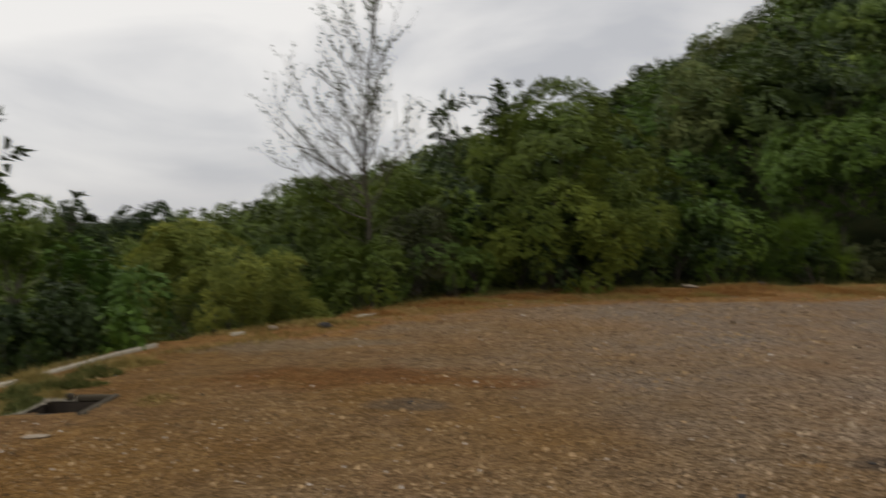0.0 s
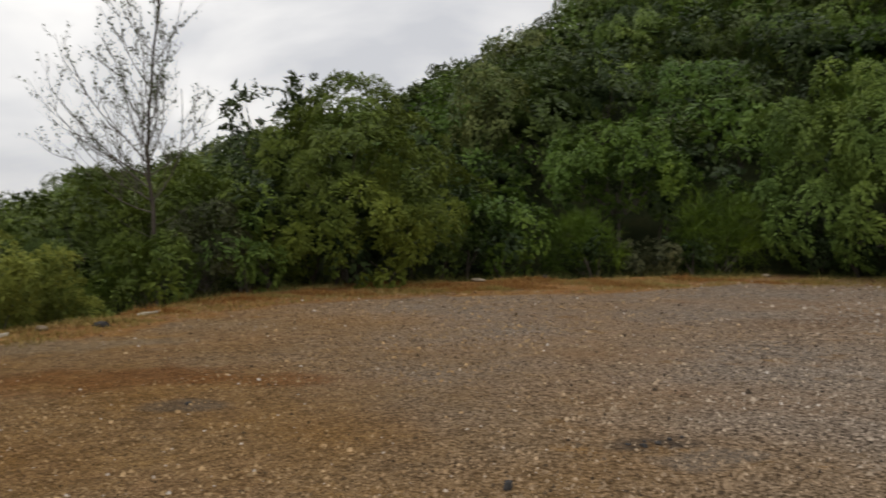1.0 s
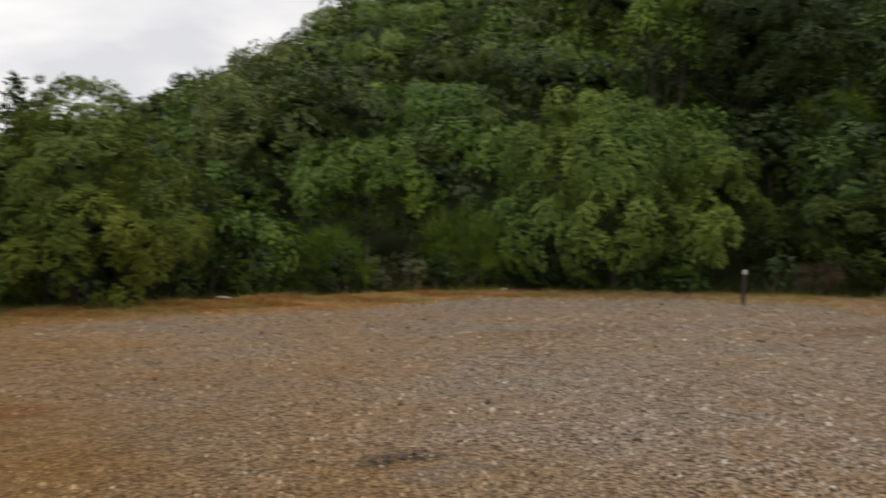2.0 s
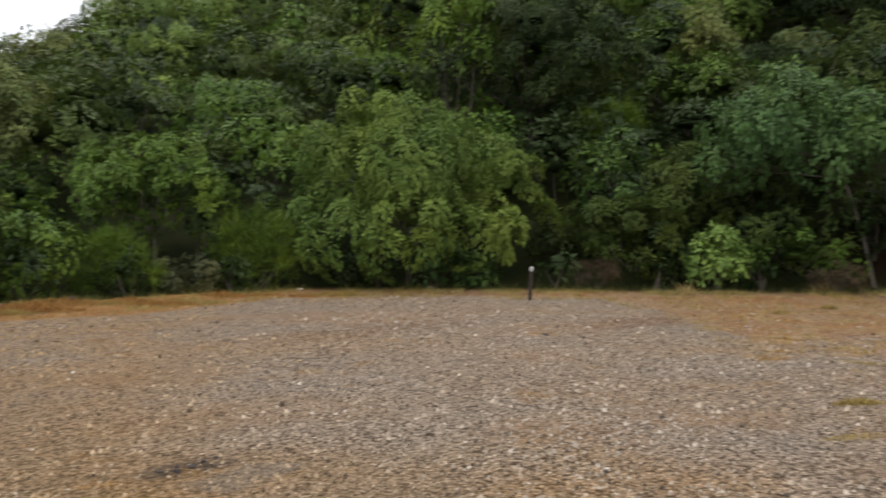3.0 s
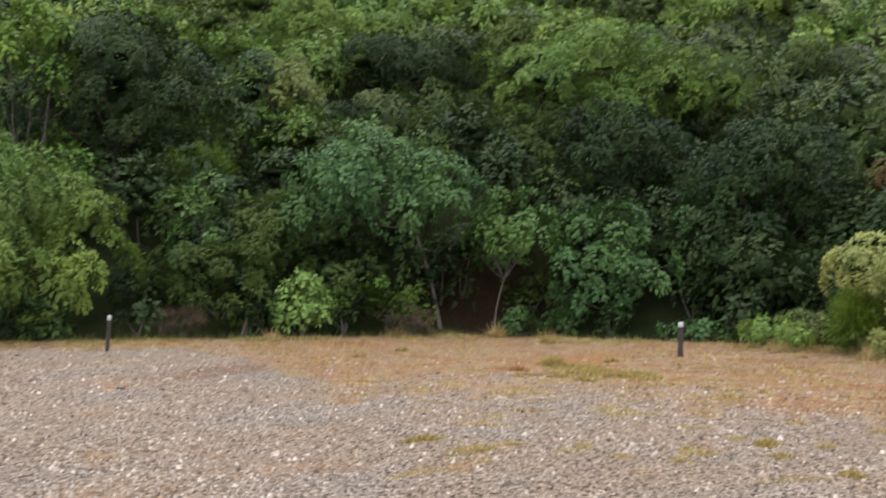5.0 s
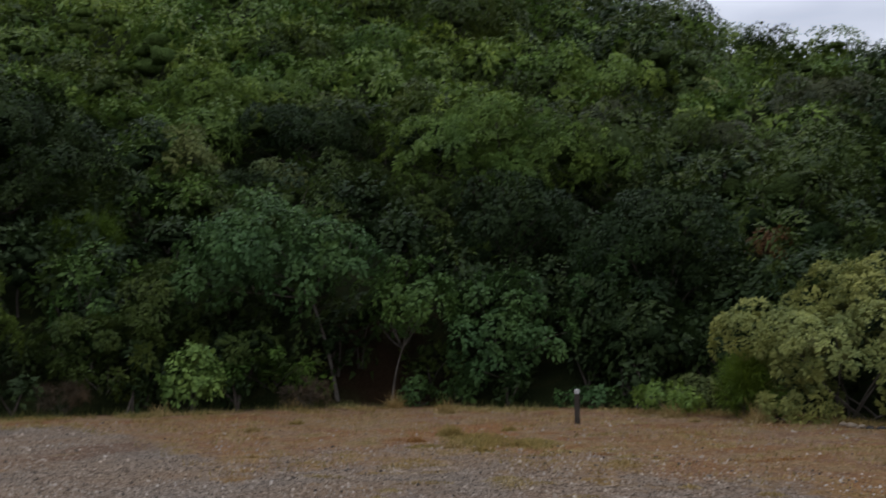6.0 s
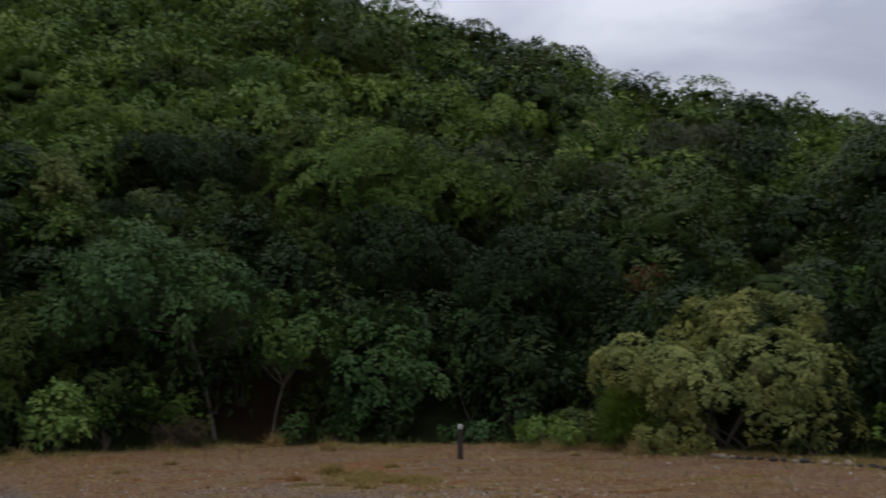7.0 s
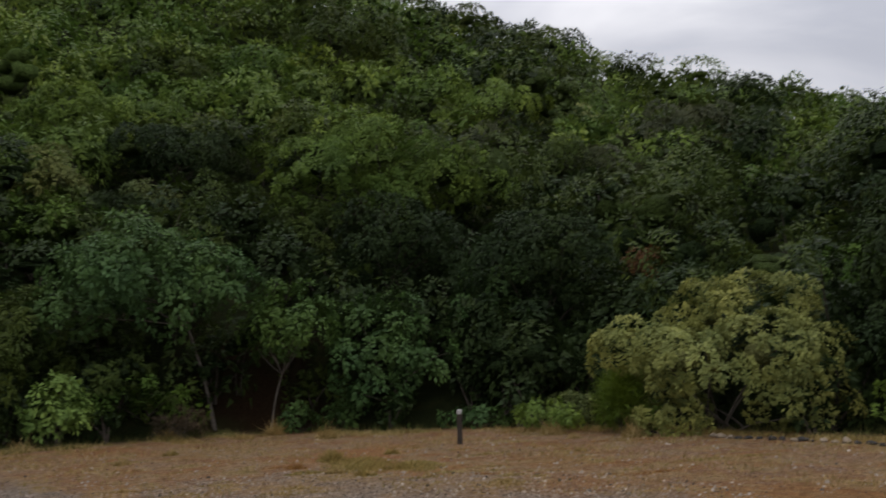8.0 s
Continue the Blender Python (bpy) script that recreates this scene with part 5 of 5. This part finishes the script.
def drain():
    """A cast drain box with an open mouth, its rim broken and level with the gravel."""
    x, y, w, d = PIT
    ob = thing("storm_drain", (x, y, 0.0), "open rectangular concrete storm drain sunk in the gravel", "drain")
    rim = 0.065
    for a, b, c, e, top in ((-w - rim, -w, -d - rim, d + rim, -0.01), (w, w + rim, -d - rim, d + rim, 0.02), (-w, w, -d - rim, -d, 0.01), (-w, w, d, d + rim, 0.02)):
        # walls nearly black: the pit's shade is put into their colour
        put("side", box_arrays(a, b, c, e, -0.9, top - 0.07), SHADED_MUD, ob, "muddy drain wall darkened with the pit's shade")
    for a, b, c, e, top in ((w, w + rim, -d - rim, d + rim, 0.02), (-w * 0.75, w, -d - rim, -d - 0.01, 0.01), (-0.1 * w, w, d, d + rim * 0.8, 0.018), (-0.42 * w, -0.16 * w, d, d + rim, 0.03)):
        cap = put("rim", box_arrays(a, b, c, e, top - 0.068, top), DARK_CONCRETE, ob, "chipped grey concrete rim")
        m = cap.modifiers.new("worn", "BEVEL")
        m.width, m.segments = 0.02, 2
    put("bottom", box_arrays(-w - 0.02, w + 0.02, -d - 0.02, d + 0.02, -0.95, -0.75), SHADED_MUD, ob)
    v, f = cube_ball(5)
    v = v * (1 + 0.16 * np.sin(v[:, :1] * 7 + v[:, 1:2] * 5) * np.cos(v[:, 2:] * 6 + v[:, :1] * 3))
    put("silt", (v * (0.32, 0.36, 0.22) + (-0.12, 0.05, -0.34), f), SHADED_MUD, ob, "dark silt heaped in the drain", smooth=True)
    put("bar", box_arrays(-w, w, -0.02, 0.03, -0.22, -0.17), SHADED_MUD, ob)


drain()

# ------------------------------------------------------------------ loose rocks


def rock(x, y, size, flat, mat, label, seed):
    rng = np.random.default_rng(seed)
    v, f = cube_ball(4)
    v = v * (lumpy(v, rng) + rng.normal(0, 0.09, len(v)))[:, None]
    v = v * np.array([size, size * rng.uniform(0.5, 0.8), size * flat])
    ob = put("rock", (v, f), mat)
    ob.location, ob.rotation_euler = (x, y, on_land(x, y) + size * flat * 0.45), (0, 0, rng.uniform(0, 6))
    tagged(ob, label, "rock")


rock(-3.03, 6.6, 0.12, 0.10, ROCK, "flat pale stone bedded in gravel", 1)
rock(1.66, 4.98, 0.06, 0.6, DARK_ROCK, "small charred black stone on gravel", 2)
for k, (x, y, size) in enumerate(((2.97, 5.71, 0.035), (3.10, 5.80, 0.03), (2.84, 5.66, 0.04), (2.75, 5.72, 0.025), (3.22, 5.84, 0.022), (2.90, 5.78, 0.02))):
    rock(x, y, size, 0.45, DARK_ROCK, "small charred black stone on gravel", 40 + k)
rock(-0.29, 7.79, 0.045, 0.4, DARK_ROCK, "small charred black stone on gravel", 6)
rock(-1.77, 13.3, 0.12, 0.5, DARK_ROCK, "dark stone at the verge", 7)
rock(-2.5, 13.0, 0.10, 0.5, ROCK, "pale stone at the verge", 8)
rock(15.85, 18.23, 0.16, 0.4, ROCK, "pale stone at the verge", 9)
rock(12.4, 19.2, 0.14, 0.4, ROCK, "pale stone at the verge", 10)
rock(5.2, 18.9, 0.22, 0.2, ROCK, "flat pale stone at the verge", 11)
rock(6.7, 18.8, 0.14, 0.4, DARK_ROCK, "dark stone at the verge", 12)
rock(10.4, 9.2, 0.07, 0.25, DARK_ROCK, "small charred black stone on gravel", 13)



def rubble_edge():
    """Half-buried stones in a row along the end of the lot."""
    rng = np.random.default_rng(63)
    for k, a in enumerate(np.arange(93.5, 109, 0.55)):
        a += rng.uniform(-0.15, 0.15)
        d = float(edge_at(a)) - 0.1 + rng.uniform(-0.12, 0.12)
        rock(d * math.sin(radians(a)), d * math.cos(radians(a)), rng.uniform(0.07, 0.14), rng.uniform(0.35, 0.6),
             (ROCK, DARK_ROCK)[int(rng.random() < 0.6)], "half-buried stone in the rubble edge of the lot", 500 + k)


rubble_edge()

# ------------------------------------------------------------------ grass


def blades(rng, x, y, high, wide, spread=0.5):
    base = np.stack([x, y, land(x, y) - 0.01], -1)
    way = rng.normal(0, spread, base.shape) + (0, 0, 1.0)
    return leaf_blades(base, way, high, wide, rng, 1.0)


def verge_grass():
    rng = np.random.default_rng(21)
    for mat, n, lo, hi, h0, h1, word, rare in ((STRAW, 30000, -0.6, 1.9, 0.05, 0.17, "dry straw-coloured", 0.15), (TURF, 26000, -1.1, 1.6, 0.03, 0.12, "short yellow-green", 0.0), (GREEN_GRASS, 9000, 0.5, 2.8, 0.08, 0.30, "rank green", 0.0)):
        az = rng.uniform(-32, 115, n * 3)
        off = rng.uniform(lo, hi, n * 3)
        wide = 1.0 + 6.0 * np.clip((az - 52) / 8, 0, 1) * np.clip((116 - az) / 10, 0, 1)
        d = edge_at(az) + np.where(off < 0, off * wide * 1.3, off)
        x, y = d * np.sin(np.radians(az)), d * np.cos(np.radians(az))
        high = np.where((az < 52) & (rare > 0), 0.5, 1.0)
        keep = wobble(x, y, 1.1, 3.0) + 0.7 * wobble(x, y, 3.1, 1.0) + rng.normal(0, 0.3, len(x)) > rare
        x, y, high = x[keep][:n], y[keep][:n], high[keep][:n]
        k = len(x)
        ob = put("verge_grass", blades(rng, x, y, rng.uniform(h0, h1, k) * high, rng.uniform(0.007, 0.016, k)), mat)
        tagged(ob, f"{word} grass along the edge of the lot", "grass", kind="stuff")


verge_grass()


def turf_patch(x, y, rx, ry, turn, n, high, mat, label, seed):
    """A low mat or tuft of grass in the gravel."""
    rng = np.random.default_rng(300 + seed)
    n, high = 2 * n, 1.35 * high
    a, r = rng.uniform(0, 6.283, n), np.sqrt(rng.uniform(0, 1, n))
    u, w = r * np.cos(a) * rx, r * np.sin(a) * ry
    c, s = math.cos(radians(turn)), math.sin(radians(turn))
    px, py = x + u * c - w * s, y + u * s + w * c
    h = high * (1.15 - r) * rng.uniform(0.5, 1.2, n)
    ob = put("grass_tuft", blades(rng, px, py, h, rng.uniform(0.008, 0.016, n), 0.7), mat)
    tagged(ob, label, "grass", "tufts in the gravel", "stuff")


turf_patch(8.62, 3.72, 0.34, 0.14, -20, 500, 0.07, TURF, "yellow-green grass tuft in gravel", 1)
turf_patch(8.3, 3.05, 0.5, 0.25, -20, 700, 0.05, TURF, "thin dry grass mat in gravel", 2)
turf_patch(7.23, 3.15, 0.4, 0.12, -25, 450, 0.04, STRAW, "thin dry grass mat in gravel", 3)
turf_patch(16.5, 4.6, 0.3, 0.3, 0, 700, 0.22, TURF, "tall yellow-green grass tuft at the verge", 4)
turf_patch(15.8, 3.9, 1.5, 0.75, 15, 3000, 0.10, TURF, "yellow-green grass mat at the verge", 5)
turf_patch(15.6, 2.9, 1.0, 0.5, 15, 1800, 0.09, TURF, "yellow-green grass mat at the verge", 6)
turf_patch(9.2, 1.2, 0.3, 0.12, -10, 350, 0.05, STRAW, "thin dry grass mat in gravel", 7)
turf_patch(9.84, 0.53, 0.22, 0.15, 0, 350, 0.07, TURF, "yellow-green grass tuft in gravel", 8)

turf_patch(12.4, 4.2, 0.5, 0.35, 10, 500, 0.05, STRAW, "thin dry grass mat in gravel", 9)
turf_patch(11.2, 2.3, 0.6, 0.35, 10, 600, 0.05, STRAW, "thin dry grass mat in gravel", 10)
turf_patch(13.2, 1.2, 0.6, 0.4, 5, 700, 0.06, STRAW, "thin dry grass mat in gravel", 11)
turf_patch(22.9, 8.0, 0.25, 0.25, 0, 260, 0.45, STRAW, "tall pale dry grass tuft at the verge", 12)
turf_patch(22.4, 10.6, 0.3, 0.3, 0, 260, 0.42, STRAW, "tall pale dry grass tuft at the verge", 13)
turf_patch(21.9, 6.3, 0.3, 0.3, 0, 240, 0.38, STRAW, "tall pale dry grass tuft at the verge", 14)
turf_patch(21.6, 0.9, 0.35, 0.3, 0, 300, 0.40, STRAW, "tall pale dry grass tuft at the verge", 15)
turf_patch(20.6, -0.9, 0.3, 0.3, 0, 260, 0.42, STRAW, "tall pale dry grass tuft at the verge", 16)
turf_patch(19.3, 12.6, 0.3, 0.3, 0, 240, 0.35, STRAW, "tall pale dry grass tuft at the verge", 17)
turf_patch(-3.9, 8.5, 0.35, 0.2, 40, 500, 0.10, GREEN_GRASS, "green grass tuft beside the drain", 18)
turf_patch(-3.85, 7.6, 0.15, 0.4, 10, 400, 0.09, TURF, "yellow-green grass tuft beside the drain", 19)
turf_patch(-2.6, 8.0, 0.25, 0.4, 0, 350, 0.05, TURF, "yellow-green grass mat beside the drain", 20)

turf_patch(17.21, 4.81, 0.15, 0.18, -62, 250, 0.16, TURF, "yellow-green grass mat in gravel", 40)
turf_patch(14.63, 4.49, 0.38, 0.18, -63, 339, 0.08, TURF, "yellow-green grass mat in gravel", 41)
turf_patch(15.23, 3.88, 0.43, 0.18, -62, 390, 0.09, TURF, "yellow-green grass mat in gravel", 42)
turf_patch(15.26, 3.08, 0.43, 0.18, -63, 384, 0.1, TURF, "yellow-green grass mat in gravel", 43)
turf_patch(14.58, 2.20, 0.36, 0.18, -63, 319, 0.07, STRAW, "golden dry grass mat in gravel", 44)
turf_patch(14.10, 1.20, 0.38, 0.18, -63, 338, 0.06, STRAW, "golden dry grass mat in gravel", 45)
turf_patch(10.32, 3.55, 0.20, 0.18, -64, 250, 0.05, STRAW, "golden dry grass mat in gravel", 46)
turf_patch(9.80, 3.50, 0.10, 0.18, -64, 250, 0.04, STRAW, "golden dry grass mat in gravel", 47)
turf_patch(11.23, 2.01, 0.38, 0.18, -64, 337, 0.04, STRAW, "golden dry grass mat in gravel", 48)
turf_patch(11.59, 2.51, 0.29, 0.18, -63, 257, 0.04, STRAW, "golden dry grass mat in gravel", 49)
turf_patch(8.35, 3.06, 0.24, 0.18, -64, 250, 0.05, STRAW, "golden dry grass mat in gravel", 50)
turf_patch(7.95, 2.81, 0.13, 0.18, -64, 250, 0.04, STRAW, "golden dry grass mat in gravel", 51)
turf_patch(8.65, 1.72, 0.18, 0.18, -64, 250, 0.04, STRAW, "golden dry grass mat in gravel", 52)
turf_patch(8.98, 2.16, 0.11, 0.18, -64, 250, 0.05, STRAW, "golden dry grass mat in gravel", 53)
turf_patch(9.13, 1.08, 0.27, 0.18, -64, 250, 0.06, STRAW, "golden dry grass mat in gravel", 54)
turf_patch(8.73, 1.21, 0.15, 0.18, -64, 250, 0.05, STRAW, "golden dry grass mat in gravel", 55)
turf_patch(10.03, 0.83, 0.17, 0.18, -64, 250, 0.05, STRAW, "golden dry grass mat in gravel", 56)
turf_patch(9.77, 0.55, 0.10, 0.18, -64, 250, 0.08, TURF, "yellow-green grass mat in gravel", 57)
turf_patch(9.30, 0.37, 0.21, 0.18, -64, 250, 0.05, TURF, "yellow-green grass mat in gravel", 58)
turf_patch(9.94, -0.01, 0.17, 0.18, -64, 250, 0.05, STRAW, "golden dry grass mat in gravel", 59)
turf_patch(8.70, -0.21, 0.12, 0.18, -64, 250, 0.06, TURF, "yellow-green grass mat in gravel", 60)
turf_patch(17.86, 0.23, 0.13, 0.18, -62, 250, 0.1, STRAW, "golden dry grass mat in gravel", 61)
turf_patch(11.27, 0.28, 0.16, 0.18, -64, 250, 0.05, STRAW, "golden dry grass mat in gravel", 62)
turf_patch(13.97, 0.78, 0.20, 0.18, -63, 250, 0.05, STRAW, "golden dry grass mat in gravel", 63)
turf_patch(15.77, -0.11, 0.27, 0.18, -63, 250, 0.06, STRAW, "golden dry grass mat in gravel", 64)
turf_patch(-3.72, 8.7, 0.45, 0.2, 25, 700, 0.14, GREEN_GRASS, "ragged grass tuft between drain and kerb", 80)
turf_patch(-3.7, 9.45, 0.3, 0.25, 25, 700, 0.16, GREEN_GRASS, "ragged grass tuft between drain and kerb", 81)
turf_patch(-4.2, 9.1, 0.25, 0.3, 25, 700, 0.15, TURF, "ragged grass tuft between drain and kerb", 82)
turf_patch(-3.5, 10.1, 0.35, 0.2, 25, 700, 0.12, TURF, "ragged grass tuft between drain and kerb", 83)
turf_patch(-3.95, 8.2, 0.15, 0.35, 25, 700, 0.13, GREEN_GRASS, "ragged grass tuft between drain and kerb", 84)

turf_patch(-3.72, 7.8, 0.12, 0.42, 0, 500, 0.10, GREEN_GRASS, "ragged grass tuft hanging over the drain", 90)
turf_patch(-3.62, 8.25, 0.22, 0.10, 0, 260, 0.09, TURF, "ragged grass tuft hanging over the drain", 91)

rng_rust = np.random.default_rng(61)
for k, a in enumerate((-7.5, -5.0, -2.2, 0.5, 2.4, 5.1, 7.6, 9.4, 11.2, 12.8, 13.6, 14.9, 16.3, 17.2, 18.8, 19.6, 21.4, 23.0, 24.1, 25.2, 26.6, 28.2, 30.5, 33.0, 35.2)):      # dry clumps on the spoil beyond the gravel
    d = float(edge_at(a)) + rng_rust.uniform(-0.7, 0.6)
    turf_patch(d * math.sin(radians(a)), d * math.cos(radians(a)), rng_rust.uniform(0.5, 1.0), 0.35, -a, 600, rng_rust.uniform(0.07, 0.15), RUST_GRASS if k % 4 else TURF, "rusty dry grass clump at the edge of the lot", 100 + k)

rng_mats = np.random.default_rng(88)
for k in range(22):      # dry mats thinly scattered towards the fig trees
    a, d = radians(rng_mats.uniform(66, 102)), rng_mats.uniform(6.5, 15)
    turf_patch(d * math.sin(a), d * math.cos(a), rng_mats.uniform(0.2, 0.6), rng_mats.uniform(0.1, 0.2), rng_mats.uniform(-30, 10) - 64, 220, rng_mats.uniform(0.035, 0.06), STRAW, "thin dry grass mat in gravel", 130 + k)

for k in range(34):      # small tufts and mats on the broad verge before the fig trees
    a, d = radians(rng_mats.uniform(62, 101)), rng_mats.uniform(13, 20.5)
    tall = rng_mats.random() < 0.3
    turf_patch(d * math.sin(a), d * math.cos(a), 0.18 if tall else rng_mats.uniform(0.25, 0.8), rng_mats.uniform(0.08, 0.18), rng_mats.uniform(-20, 20) - 64, 170, 0.16 if tall else rng_mats.uniform(0.04, 0.07),
               (STRAW, TURF, STRAW, RUST_GRASS)[k % 4], "dry grass tuft on the stony verge" if tall else "thin dry grass mat on the stony verge", 160 + k)

# ------------------------------------------------------------------ gravel


def gravel():
    """Loose crushed stone strewn over the lot."""
    rng = np.random.default_rng(9)
    n = 95000
    az = rng.uniform(-34, 112, n)
    d = 3.6 + (23.5 - 3.6) * rng.random(n) ** 1.35
    ok = d < edge_at(az) - 0.1
    az, d = az[ok], d[ok]
    x, y = d * np.sin(np.radians(az)), d * np.cos(np.radians(az))
    thin = wobble(x, y, 0.35, 0.4) + 0.6 * wobble(x, y, 1.3, 2.0) + 0.05 * x + rng.normal(0, 0.6, len(x)) > -0.75
    deg = np.degrees(np.arctan2(x, y))
    thin &= ~((deg > 55) & (d > edge_at(deg) - 7.5) & (rng.random(len(x)) < 0.75))
    thin &= ~((abs(x - PIT[0]) < 0.6) & (abs(y - PIT[1]) < 0.6))
    x, y, d = x[thin], y[thin], d[thin]
    k = len(x)
    size = rng.lognormal(math.log(0.0074), 0.45, k).clip(0.0035, 0.026) * (1 + d * 0.020) * np.clip(0.80 + 0.035 * x, 0.7, 1.0)
    # a low chip: a ring of four corners and an edge along the top that lies off its middle
    ang = rng.uniform(0, 6.28, k)
    corner = np.array([(-1, -0.75), (1, -0.8), (0.9, 0.75), (-0.85, 0.7)])
    c, s = np.cos(ang)[:, None], np.sin(ang)[:, None]
    u = corner[None, :, 0] * rng.uniform(0.7, 1.25, (k, 4)) * size[:, None]
    w = corner[None, :, 1] * rng.uniform(0.7, 1.25, (k, 4)) * size[:, None] * 0.85
    z0 = land(x, y)
    low = np.stack([x[:, None] + u * c - w * s, y[:, None] + u * s + w * c, np.broadcast_to((z0 - 0.15 * size)[:, None], u.shape)], -1)
    top = []
    for end in (-1, 1):
        p, q = end * rng.uniform(0.45, 0.8, k) * size, rng.uniform(-0.4, 0.4, k) * size
        top.append(np.stack([x + p * c[:, 0] - q * s[:, 0], y + p * s[:, 0] + q * c[:, 0], z0 + rng.uniform(0.75, 1.35, k) * size], -1))
    v = np.concatenate([low, np.stack(top, 1)], 1).reshape(-1, 3)
    tri = np.array([(0, 1, 5), (0, 5, 4), (1, 2, 5), (2, 3, 4), (2, 4, 5), (3, 0, 4)])
    f = (np.arange(k)[:, None, None] * 6 + tri[None]).reshape(-1, 3)
    tagged(put("gravel", (v, f), STONES), "loose grey and brown crushed stone over the lot", "gravel", kind="stuff")


gravel()
